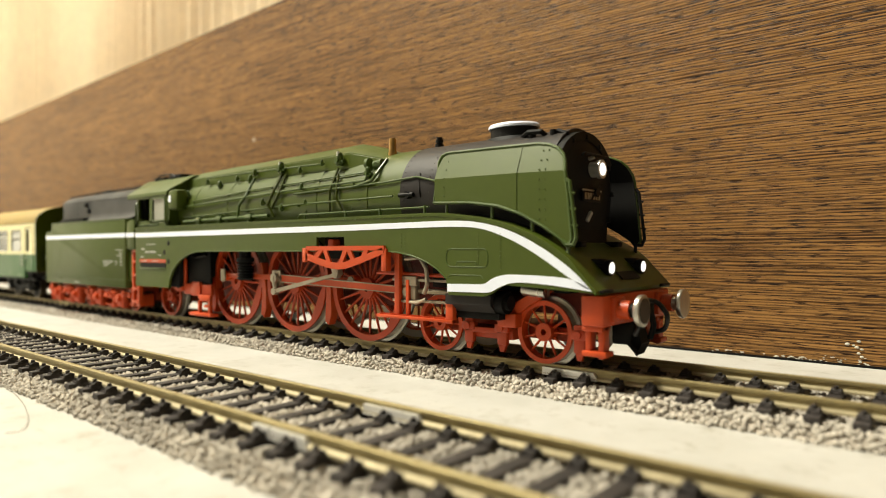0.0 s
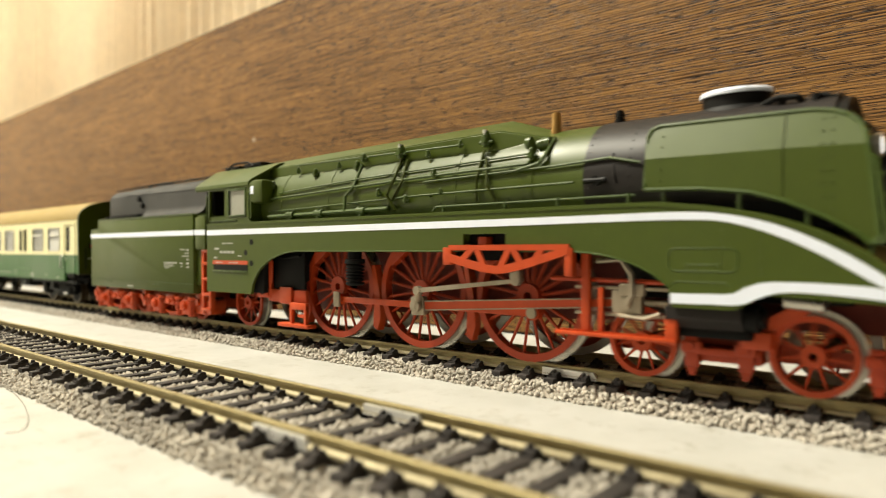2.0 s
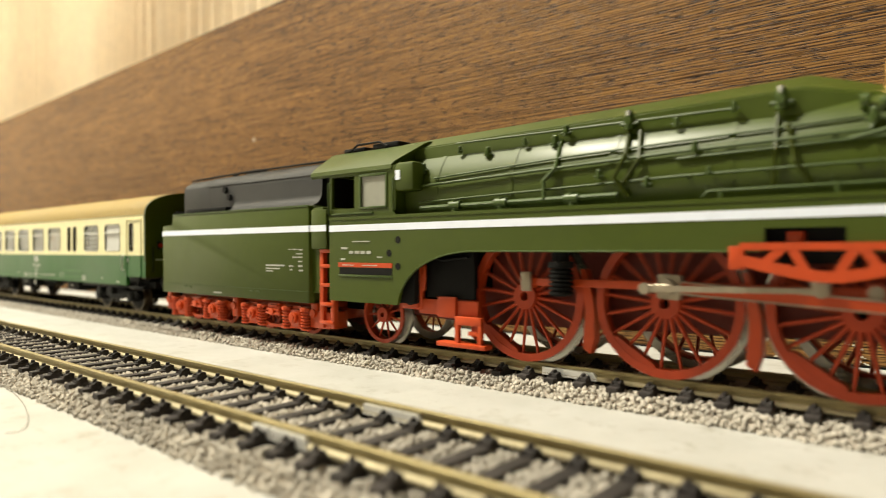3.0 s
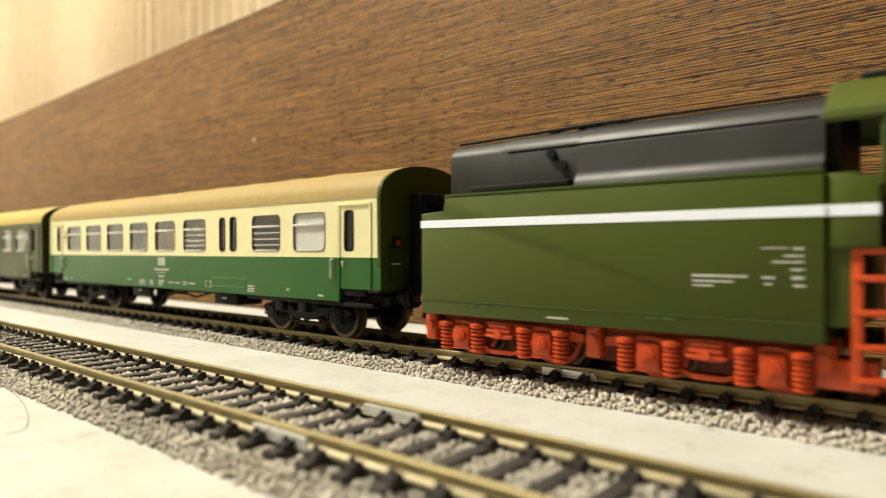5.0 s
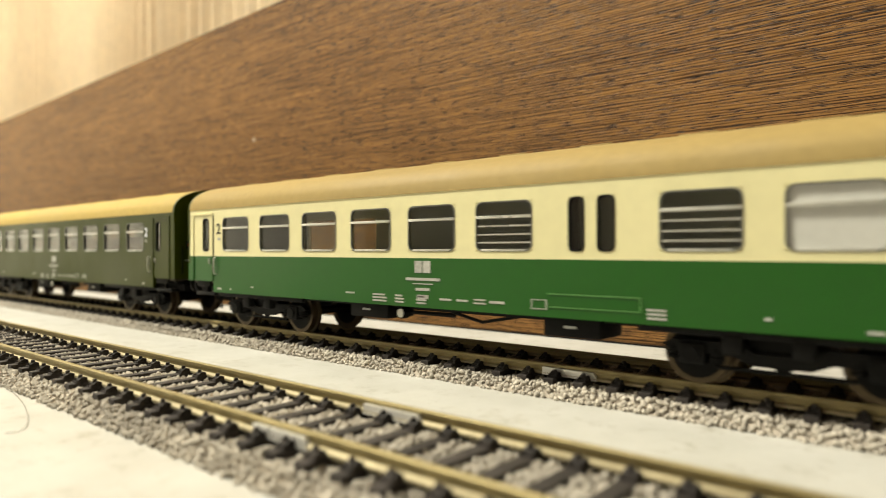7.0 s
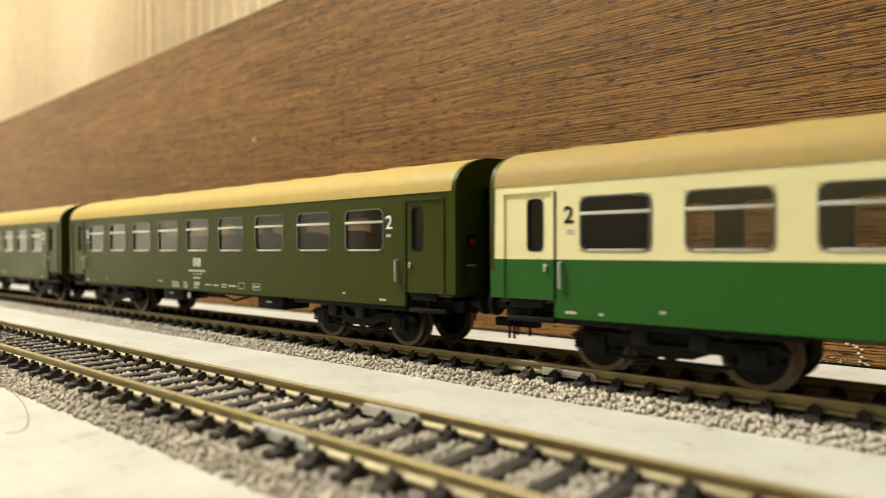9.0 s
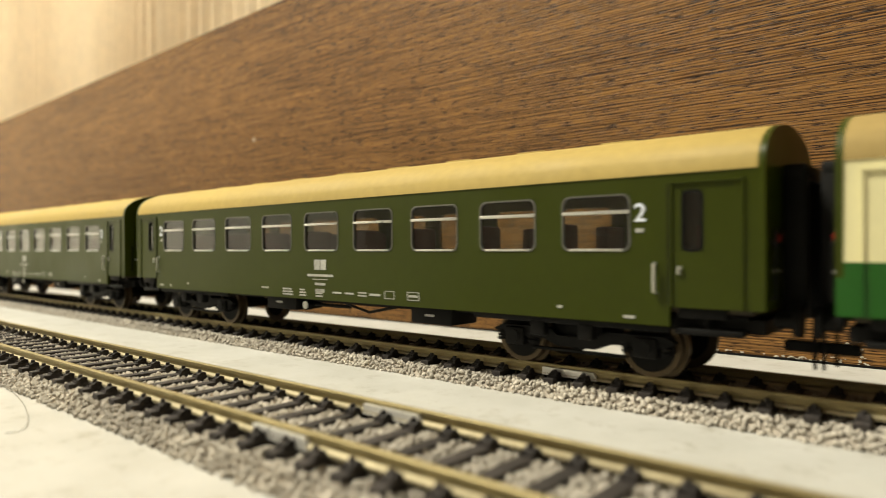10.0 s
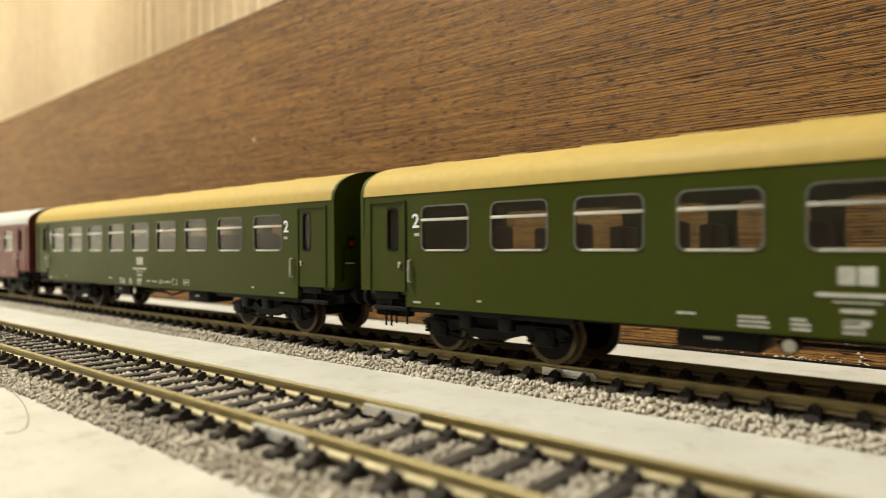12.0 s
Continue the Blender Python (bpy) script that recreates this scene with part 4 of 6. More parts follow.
line("handrail", [on_boiler(-206.5, 37.0), on_boiler(-146, 39.2), on_boiler(-118.5, 39.8), on_boiler(-117.5, 41.5)], 0.32)
line("handrail", [on_boiler(-204.5, 33.4), on_boiler(-146, 35.0), on_boiler(-108, 35.3)], 0.24)
line("pipe", [on_boiler(-200.5, 38.6, 0.5), on_boiler(-168, 40.4, 0.5), on_boiler(-131, 41.6, 0.5), on_boiler(-119, 42.0, 0.5)], 0.22)
line("feed_pipe", [(-203, -13.9, 32.0), (-156, -13.9, 32.4)], 0.55)
line("handrail", [(-196, -9.9, 46.2), (-137.2, -9.6, 45.8)], 0.24)
line("pipe", [on_boiler(-146, 38.0, 0.5), on_boiler(-112, 38.8, 0.5), on_boiler(-101, 39.4, 0.6), on_boiler(-95, 38.0, 0.6)], 0.25)
line("rail", [(-141, -15.2, 31.0), (-140, -15.2, 32.0), (-95, -15.0, 32.1)], 0.24)
line("pipe", [on_boiler(-170, 44.2, 0.6), on_boiler(-169.3, 38.3, 0.9), on_boiler(-171.5, 36.0, 1.2), (-171, -14.2, 32.4)], 0.42)
line("pipe", [on_boiler(-156, 45.0, 1.2), on_boiler(-155, 39.5, 1.2), on_boiler(-157, 35.5, 1.2), on_boiler(-154.5, 32.0, 1.2)], 0.38, DARKGREEN)
line("pipe", [on_boiler(-153.5, 44.0, 1.0), on_boiler(-152.5, 38.5, 1.0), on_boiler(-155.4, 34.5, 1.0)], 0.35, DARKGREEN)
line("pipe", [on_boiler(-131, 44.0, 1.0), on_boiler(-130.6, 38.0, 1.0), on_boiler(-131, 31.8, 1.0)], 0.32, DARKGREEN)
line("pipe", [on_boiler(-129.2, 42.0, 1.0), on_boiler(-127.8, 36.0, 1.0), on_boiler(-125.5, 31.8, 1.0)], 0.35, DARKGREEN)
line("pipe", [on_boiler(-114.5, 45.0, 0.7), on_boiler(-114.8, 41.0, 0.9), on_boiler(-116.0, 39.6, 0.7), on_boiler(-121, 38.6, 0.5)], 0.42)
line("pipe", [on_boiler(-123, 40.0, 0.3), on_boiler(-123.2, 32.0, 0.3)], 0.18)
line("pipe", [on_boiler(-141, 40.0, 0.3), on_boiler(-141.4, 32.0, 0.3)], 0.16)
line("pipe", [on_boiler(-100.5, 40.2, 0.3), on_boiler(-99.9, 36, 0.4), on_boiler(-99.6, 34.6, 0.3)], 0.16, SMOKE)
for x, z, k in ((-155.5, 45.8, 1.2), (-130.4, 46.0, 1.25), (-168.5, 45.6, 0.8), (-171, 43.8, 0.9), (-147.0, 44.6, 0.6), (-143, 39.6, 0.7), (-187, 43.2, 0.8), (-178, 44.6, 0.6), (-160, 36.2, 0.7), (-151, 34.2, 0.7), (-140.5, 35.4, 0.5), (-195, 44.6, 0.6), (-204, 41.0, 0.8), (-118, 41.6, 0.9), (-137.5, 45.9, 0.6)):
    bm = mm_bm()
    p = Vector(on_boiler(x, z, 0.9)) if z < 44.2 else Vector((x, -9.9, z))
    rod(bm, p - Vector((0, 0, k * 1.1)), p + Vector((0, 0, k * 0.9)), k * 0.75, n=12)
    rod(bm, p + Vector((0, -k * 1.0, 0)), p + Vector((0, k * 1.2, 0)), k * 0.55, n=10)
    rod(bm, p + Vector((-k * 1.3, 0, -k * 0.3)), p + Vector((k * 1.3, 0, -k * 0.3)), k * 0.32, n=8)
    bmesh.ops.create_uvsphere(bm, u_segments=10, v_segments=6, radius=k * 0.7, matrix=Matrix.Translation(p + Vector((0, 0, k * 1.1))))
    part("valve", bm, PIPE, boiler)
# Small bright caps on the two tall valves
for x, z in ((-155.5, 47.4), (-130.4, 47.8)):
    bm = mm_bm()
    rod(bm, (x, -10.2, z - 0.7), (x, -10.2, z + 0.4), 0.55, n=14)
    part("valve_cap", bm, SILVER, boiler, "bright metal cap")
bm = mm_bm()
rod(bm, (-116.6, -4.2, 46.0), (-116.6, -4.2, 47.4), 1.15, n=16)
rod(bm, (-116.6, -4.2, 47.3), (-116.6, -4.2, 50.6), 0.95, n=16)
rod(bm, (-116.6, -4.2, 50.4), (-116.6, -4.2, 50.9), 0.75, n=16)
part("whistle", bm, BRASS, boiler, "brass whistle")
bm = mm_bm()
rod(bm, (-117.5, -9.4, 43.6), (-115, -9.2, 44.0), 1.2, n=14)
rod(bm, (-116.3, -10.4, 43.6), (-116.3, -6.0, 45.4), 0.7, n=12)
rod(bm, (-119.8, -10.0, 44.2), (-118.8, -10.0, 44.2), 1.3, n=18)
part("clack_valve", bm, PIPE, boiler)
bm = mm_bm()
rod(bm, (-104.6, 0, 47.2), (-104.6, 0, 48.6), 1.1, n=14)
rod(bm, (-104.6, 0, 48.6), (-104.6, 0, 50.3), 0.75, n=14)
rod(bm, (-104.6, 0, 49.0), (-104.6, 0, 49.7), 1.0, n=14)
part("valve", bm, BLACK, smokebox)
bm = mm_bm()
rod(bm, (-105.6, -13.2, 35.3), (-101.3, -13.1, 35.3), 0.55, n=10)
rod(bm, (-103.2, -13.5, 35.3), (-103.2, -12, 35.3), 0.9, n=12)
part("sand_valve", bm, BLACK, smokebox)
for x in range(-192, -108, 12):
    bm = mm_bm()
    z = 33.6 + (x + 204) / 92 * 1.7
    rod(bm, on_boiler(x, z, 0.8), on_boiler(x, z, -0.3), 0.28, n=8)
    part("rail_bracket", bm, PIPE, boiler)
for x in (-138, -122, -110, -96):
    bm = mm_bm()
    rod(bm, (x, -15.1, 30.6), (x, -15.1, 32.5), 0.35, n=8)
    part("rail_post", bm, PIPE, boiler)
for x in (-193, -181, -165):
    bm = mm_bm()
    rod(bm, (x, -13.9, 30.8), (x, -13.9, 33.4), 0.8, n=12)
    rod(bm, (x - 1.4, -13.9, 32.2), (x + 1.4, -13.9, 32.2), 1.0, n=14)
    part("injector_valve", bm, PIPE, boiler)

# Chimney: a long oval stack with a pale rim
bm = mm_bm()
bmesh.ops.create_cone(bm, cap_ends=True, segments=48, radius1=1, radius2=1.05, depth=6.4, matrix=Matrix.Translation((-82.6, 0, 46.8)) @ Matrix.Diagonal((5.5, 4.0, 1, 1)))
bmesh.ops.create_cone(bm, cap_ends=True, segments=48, radius1=1.12, radius2=1.0, depth=1.2, matrix=Matrix.Translation((-82.6, 0, 46.9)) @ Matrix.Diagonal((6.6, 4.8, 1, 1)))
chim = part("chimney", bm, BLACK, loco, "oval black chimney")
bm = mm_bm()
n = 48
ring = []
for i in range(n):
    c, s_ = math.cos(2 * math.pi * i / n), math.sin(2 * math.pi * i / n)
    ring.append([bm.verts.new((-82.6 + a * c, b * s_, z)) for a, b, z in ((6.1, 4.6, 49.7), (6.2, 4.65, 50.2), (5.9, 4.4, 50.6), (5.0, 3.5, 50.5), (4.9, 3.4, 49.7))])
for i in range(n):
    a, b = ring[i], ring[(i + 1) % n]
    for k in range(5):
        bm.faces.new((a[k], b[k], b[(k + 1) % 5], a[(k + 1) % 5]))
part("rim", bm, WHITE, chim, "off-white chimney rim")
bm = mm_bm()
tube(bm, [(-77, -5, 46.6), (-74.5, -6.5, 47.2), (-71.5, -6.5, 47.0), (-70.5, -5, 45.8)], 0.55, 8)
tube(bm, [(-70, -4, 46.5), (-68, -5.5, 46.9), (-66.2, -5.5, 46.2), (-66.6, -3.5, 45.2)], 0.5, 8)
for x in (-74, -69):
    rod(bm, (x, -5.8, 45.5), (x, -5.8, 47.2), 0.7, n=10)
part("blower_pipes", bm, BLACK, smokebox)
bm = mm_bm()
prism_x(bm, [(13.6 * math.cos(radians(a)), BZ - 1.8 + 13.4 * math.sin(radians(a))) for a in range(35, 146, 5)] + [(11.8 * math.cos(radians(a)), BZ - 1.8 + 11.6 * math.sin(radians(a))) for a in range(145, 34, -5)], -66.6, -64.4)
part("smokebox_hood", bm, BLACK, smokebox)

# Smoke deflectors: bent sheets with rolled edges
DB = [(-95.3, 33.1), (-85.5, 32.7), (-78.1, 31.7), (-72.6, 29.9), (-67.4, 27.3), (-64.2, 25.3), (-61.8, 23.6)]
DF = [(-61.0, 24.6), (-61.5, 29.5), (-62.0, 34.7), (-62.4, 37.8)]
DT = [(-62.6, 39.2), (-63.4, 41.0), (-64.8, 42.4), (-67.0, 43.4), (-69.9, 43.9), (-80, 44.1), (-93.4, 44.3), (-94.8, 43.8), (-95.3, 42.5)]


DB, DF, DT = ([(0.977 * x, 22.98 + 0.977 * (z - 22.98)) for x, z in pts] for pts in (DB, DF, DT))


def deflector(s):
    yl = s * 15.2

    def yy(z):
        return yl - s * max(0.0, z - 37.84) * 0.42

    d = None
    for name, lo, up in (("deflector", [p for p in DB if p[0] < -71.7] + [(-71.76, 30.03)], None), ("deflector_front", None, None)):
        if name == "deflector":
            low_poly = lo + [(-71.76, 37.75), (-93.1, 38.04)]
            top_poly = [(-93.1, 38.04), (-71.76, 37.75), (-71.76, 43.5)] + [p for p in DT if p[0] < -71.8]
        else:
            low_poly = [(-71.57, 29.93)] + [p for p in DB if p[0] > -71.3] + DF + [(-71.57, 37.75)]
            top_poly = [(-71.57, 37.75), (-60.96, 37.46)] + [p for p in DT if p[0] > -71.3] + [(-71.57, 43.47)]
        bm = mm_bm()
        for poly in (low_poly, top_poly):
            a = [bm.verts.new((x, yy(z), z)) for x, z in poly]
            b = [bm.verts.new((x, yy(z) - s * 0.5, z)) for x, z in poly]
            bm.faces.new(a)
            bm.faces.new(b[::-1])
            for i in range(len(poly)):
                j = (i + 1) % len(poly)
                bm.faces.new((a[i], b[i], b[j], a[j]))
        bmesh.ops.triangulate(bm, faces=[f for f in bm.faces if len(f.verts) > 4])
        ob = part("smoke_deflector" if d is None else "front_panel", bm, GREEN, loco if d is None else d, "green smoke deflector sheet, black inside" if d is None else "")
        d = d or ob
        bm = mm_bm()
        for poly in (low_poly, top_poly):
            bm.faces.new([bm.verts.new((x, yy(z) - s * 0.62, z)) for x, z in poly])
        bmesh.ops.triangulate(bm, faces=bm.faces[:])
        bmesh.ops.solidify(bm, geom=bm.faces[:], thickness=0.1)
        part("inner_face", bm, BLACK, d, "black inner face")
    # Edge tube in slightly lighter green, painting the light it catches
    bm = mm_bm()
    rim = DB + DF + DT + [DB[0]]
    tube(bm, [(x, yy(z), z) for x, z in rim], 0.34, 8)
    part("rolled_edge", bm, PIPE, d)
    bm = mm_bm()
    tube(bm, [(-60.9, yl, 35.9), (-60.0, yl, 35.2), (-58.7, yl, 25.0), (-59.3, yl, 23.6), (-60.9, yl, 23.6), (-61.6, yl, 24.4)], 0.38, 8)
    for z, x in ((33.3, -60.4), (30.3, -60.1), (27.3, -59.8)):
        rod(bm, (x, yl, z), (x + 1.4, yl, z - 0.2), 0.25, n=6)
    rod(bm, (-60.5, yl * 0.97, 24.3), (-60.8, yl * 0.97, 20.0), 0.4, n=8)
    part("grab_rail", bm, PIPE if s < 0 else BLACK, d)
    bm = mm_bm()
    for x in (-90.4, -65.3, -66.6):
        for k in range(8):
            z = 28.5 + k * 1.9
            if (x > -80 and z > 27.5) or z > 34:
                bmesh.ops.create_uvsphere(bm, u_segments=6, v_segments=4, radius=0.17, matrix=Matrix.Translation((x, yy(z) + s * 0.03, z)))
    part("rivets", bm, GREEN, d)
    bm = mm_bm()
    for x, z in ((-90, 32.6), (-78, 31.6), (-68.5, 28.2)):
        rod(bm, (x, yl - s * 0.4, z + 0.6), (x, yl - s * 0.6, float(np.interp(x, xt, zt_)) - 0.2), 0.35, n=8)
    part("bracket", bm, PIPE, d)


deflector(-1)
deflector(1)

# Smokebox saddle, frame and ashpan behind the wheels; shade painted into the frame's red
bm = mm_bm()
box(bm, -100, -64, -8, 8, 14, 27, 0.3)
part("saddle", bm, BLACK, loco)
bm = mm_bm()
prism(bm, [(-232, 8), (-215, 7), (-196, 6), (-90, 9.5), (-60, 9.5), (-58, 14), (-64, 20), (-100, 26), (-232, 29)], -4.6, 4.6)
part("main_frame", bm, SHADEDRED, loco, "plate frame in red darkened for its shade")
bm = mm_bm()
box(bm, -230, -66, -12.0, 12.0, 26.0, 30.3)
box(bm, -205, -190, -11.5, 11.5, 14.0, 26.0, 0.4)
part("ashpan", bm, BLACK, loco)
bm = mm_bm()
box(bm, -230, -204, -15.0, 15.0, 10.6, 29, 0.3)
part("cab_underside", bm, BLACK, loco)
bm = mm_bm()
box(bm, -209.5, -203.2, -13.4, -12.2, 9.2, 19.6, 0.3)
box(bm, -207.6, -204.6, -14.2, -13.3, 15.6, 18.6, 0.3)
box(bm, -209.0, -204.0, -14.0, -13.3, 9.6, 12.6, 0.3)
box(bm, -204.4, -187.6, -13.2, -12.2, 8.4, 11.8, 0.25)
box(bm, -198.4, -193.2, -13.9, -13.0, 8.0, 12.6, 0.3)
tube(bm, curve([(-202.4, -13.6, 13.6), (-202.2, -13.6, 18.6), (-203.6, -13.6, 20.6), (-206.4, -13.6, 20.8)], 4), 0.4, 8)
part("rear_frame", bm, RED, loco, "red frame and brackets over the trailing wheel")
bm = mm_bm()
box(bm, -202.6, -189.0, -12.6, -11.6, 12.0, 22.5, 0.3)
rod(bm, (-206.1, -14.35, 11.2), (-206.1, -13.9, 11.2), 1.0, n=14)
tube(bm, [(-202.0, -13.0, 21.6), (-197.4, -13.0, 20.4), (-190.5, -13.0, 21.2)], 0.35, 8)
part("rear_tank", bm, BLACK, loco)
bm = mm_bm()
box(bm, -197.5, -184.5, -15.2, -12.2, 2.0, 3.0, 0.2)
for x in (-192.6, -186.6):
    box(bm, x, x + 0.9, -14.8, -13.8, 3.0, 7.6)
box(bm, -192.6, -185.7, -14.8, -13.8, 6.8, 8.6, 0.15)
box(bm, -189, -186, -14.8, -13.8, 4.8, 5.6)
part("footstep", bm, RED, loco, "red footstep")
for x in (-190.6, -163.7, -134.6):
    bm = mm_bm()
    prism(bm, [(x - 1.1, 4.0), (x + 0.4, 3.0), (x + 1.4, 6.0), (x + 1.2, 12.0), (x - 0.6, 19.0), (x - 1.6, 19.0), (x - 0.6, 11.0)], -10.4, -8.2)
    part("brake_hanger", bm, RED, loco)

# Valve gear bracket, hanger and step plank
bm = mm_bm()
yb0, yb1 = -17.5, -16.9
ribbon(bm, [(-134.6, 23.7), (-106.4, 23.7)], [(-134.6, 22.6), (-106.4, 22.6)], yb0, yb1)
ribbon(bm, curve([(-134.8, 22.0), (-129, 20.6), (-124.5, 19.7), (-121, 19.7), (-116, 20.8), (-107, 23.2)], 4), curve([(-134.8, 20.3), (-129, 18.9), (-124.5, 18.1), (-120.8, 18.1), (-115.6, 19.2), (-106.4, 21.9)], 4), yb0, yb1)


def web(bm, a, b, wide):
    """A flat stay between two (x, z) points in the bracket's plane."""
    t = Vector((b[0] - a[0], b[1] - a[1])).normalized() * wide / 2
    prism(bm, [(a[0] - t.y, a[1] + t.x), (a[0] + t.y, a[1] - t.x), (b[0] + t.y, b[1] - t.x), (b[0] - t.y, b[1] + t.x)], yb0 + 0.05, yb1 - 0.05)


for a, b in (((-131.4, 20.4), (-128.4, 23.2)), ((-127.6, 23.2), (-125.4, 19.0)), ((-121.8, 19.0), (-119.4, 23.2)), ((-118.8, 23.2), (-116.8, 20.0)), ((-113.8, 20.6), (-112.0, 23.2))):
    web(bm, a, b, 1.3)
box(bm, -136.2, -134.0, -17.5, -15.6, 19.6, 23.2, 0.15)
part("bracket_truss", bm, RED, loco, "bright red openwork bracket")
bm = mm_bm()
box(bm, -107.4, -105.8, -17.4, -15.6, 17.8, 23.0, 0.2)
box(bm, -105.0, -103.4, -15.6, -14.4, 7.6, 22.4, 0.2)
box(bm, -102.0, -101.0, -15.0, -14.2, 7.6, 16.0, 0.15)
part("hanger", bm, RED, loco)
bm = mm_bm()
box(bm, -110.2, -87.4, -16.3, -14.2, 7.2, 7.9, 0.12)
for i in range(34):
    box(bm, -109.5 + i * 0.64, -109.25 + i * 0.64, -16.0, -14.4, 7.88, 8.12)
box(bm, -89.4, -87.4, -16.0, -14.6, 7.0, 12.0, 0.2)
part("step_plank", bm, RED, loco)
# Black plate added behind the skirt's cut-out, painting the dark inside it
part("recess_shade_plate", box(mm_bm(), -132.4, -119.6, -13.0, -12.2, 20.5, 27.5), BLACK, loco)
bm = mm_bm()
box(bm, -128.6, -126.4, -15.4, -13.0, 22.6, 25.4, 0.3)
part("link_bracket", bm, RED, loco)

# Cylinder, slide bars and valve rods
bm = mm_bm()
prism_x(bm, [(-16.2, 13.4), (-16.3, 11.5), (-14.5, 9.8), (-9, 9.8), (-9, 14)], -89.2, -77.4)
cyl = part("cylinder", bm, SMOKE, loco, "dark grey cylinder casing")
bm = mm_bm()
box(bm, -88, -76.5, -14.5, -9.0, 8.4, 9.8, 0.2)
rod(bm, (-77.6, -13.0, 11.9), (-75.4, -13.0, 11.9), 2.3, n=20)
rod(bm, (-75.6, -13.0, 11.9), (-74.6, -13.0, 11.9), 1.5, n=16)
part("cylinder_cover", bm, BLACK, cyl)
for z in (10.9, 15.6):
    bm = mm_bm()
    box(bm, -107, -89, -14.2, -12.8, z, z + 0.6, 0.1)
    part("slide_bar", bm, DULLSTEEL, loco)
bm = mm_bm()
rod(bm, (-112, -14.0, 17.4), (-88, -14.0, 17.0), 0.45, n=8)
part("valve_rod", bm, REDDARK, loco)
bm = mm_bm()
tube(bm, [(-97.5, -15.0, 21.0), (-95.6, -15.0, 18.5), (-95.4, -15.0, 15.0), (-96.4, -15.0, 13.0)], 0.5, 8)
rod(bm, (-102, -15, 20.6), (-97, -15, 21), 0.4, n=8)
part("combination_lever", bm, DULLSTEEL, loco)
bm = mm_bm()
pump = [(14.0, 1.8)]
for k in range(6):
    pump += [(14.4 + k * 0.8, 2.3), (14.8 + k * 0.8, 2.3), (14.95 + k * 0.8, 1.8), (15.1 + k * 0.8, 1.8)]
lathe(bm, -167.4, -14.0, pump + [(19.4, 2.5), (20.4, 2.5), (20.5, 1.7), (23.6, 1.7), (24.0, 1.2)], 18)
part("air_pump", bm, BLACK, loco, "black finned air pump")

# Wheels
DRIVEWHEEL = make_wheel_meshes("driving_wheel", 13.2, 20, 2.6, 1.5, REDDARK, 27)
SMALLWHEEL = make_wheel_meshes("bogie_wheel", 6.3, 11, 1.8, 0.95, RED)
TRAILWHEEL = make_wheel_meshes("trailing_wheel", 6.9, 11, 1.8, 0.95, REDDARK)
PHI0 = radians(152)
for x in DRIVERS:
    wheelset(loco, DRIVEWHEEL, 13.2, x, math.pi - PHI0)
for x in (-68.7, -95.8):
    wheelset(loco, SMALLWHEEL, 6.3, x, 0.3)
wheelset(loco, TRAILWHEEL, 6.9, -219.0, 0.2)

# Front bogie frame
bm = mm_bm()
for x in (-86.6, -60.2, -78.0):
    box(bm, x - 1.2, x + 1.2, -11.6, -10.3, 3.0, 8.4, 0.3)
    box(bm, x - 1.7, x + 1.7, -11.9, -10.3, 5.6, 7.4, 0.3)
    rod(bm, (x, -12.3, 6.5), (x, -11.8, 6.5), 0.7, n=12)
    prism(bm, [(x - 0.9, 3.1), (x + 0.9, 3.1), (x + 0.4, 1.6), (x - 0.5, 1.6)], -11.4, -10.6)
prism(bm, [(-103, 4.2), (-88, 4.4), (-86, 5.2), (-78, 5.2), (-76, 4.4), (-61, 4.2), (-60, 6.6), (-76, 7.4), (-88, 7.4), (-103, 6.4)], -6.4, -5.4)
box(bm, -88, -76, -10.4, 10.4, 4.0, 6.4, 0.3)
box(bm, -88, -78, -11.6, -10.6, 5.2, 6.4, 0.2)
part("bogie_frame", bm, REDDARK, loco)
bm = mm_bm()
box(bm, -78.6, -74, -12.4, -9.4, 6.8, 9.8, 0.4)
prism(bm, [(-78, 10.0), (-70, 14.6), (-66.5, 14.6), (-75, 9.2)], -11.2, -10.0)
part("bogie_bracket", bm, RED, loco)
bm = mm_bm()
rod(bm, (-72, -12.2, 14.8), (-66.6, -12.6, 14.4), 1.2, n=12)
part("guide_rod", bm, STEEL, loco)

# Buffer beam, buffers, couplings
bm = mm_bm()
box(bm, -57.8, -53.4, -15.2, 15.2, 8.8, 14.4, 0.3)
beam = part("buffer_beam", bm, RED, loco, "red buffer beam")
for y in (-12.6, 12.6):
    bm = mm_bm()
    box(bm, -57.8, -56.6, y - 1.2, y + 1.2, 3.2, 9.0, 0.3)
    box(bm, -55.2, -54.0, y - 1.2, y + 1.2, 2.8, 9.2, 0.3)
    box(bm, -58.2, -53.4, y - 1.7, y + 1.7, 3.2, 4.2, 0.2)
    box(bm, -58.0, -54.0, y - 2.0, y + 1.6, 7.8, 8.8, 0.2)
    part("footstep", bm, RED, beam)
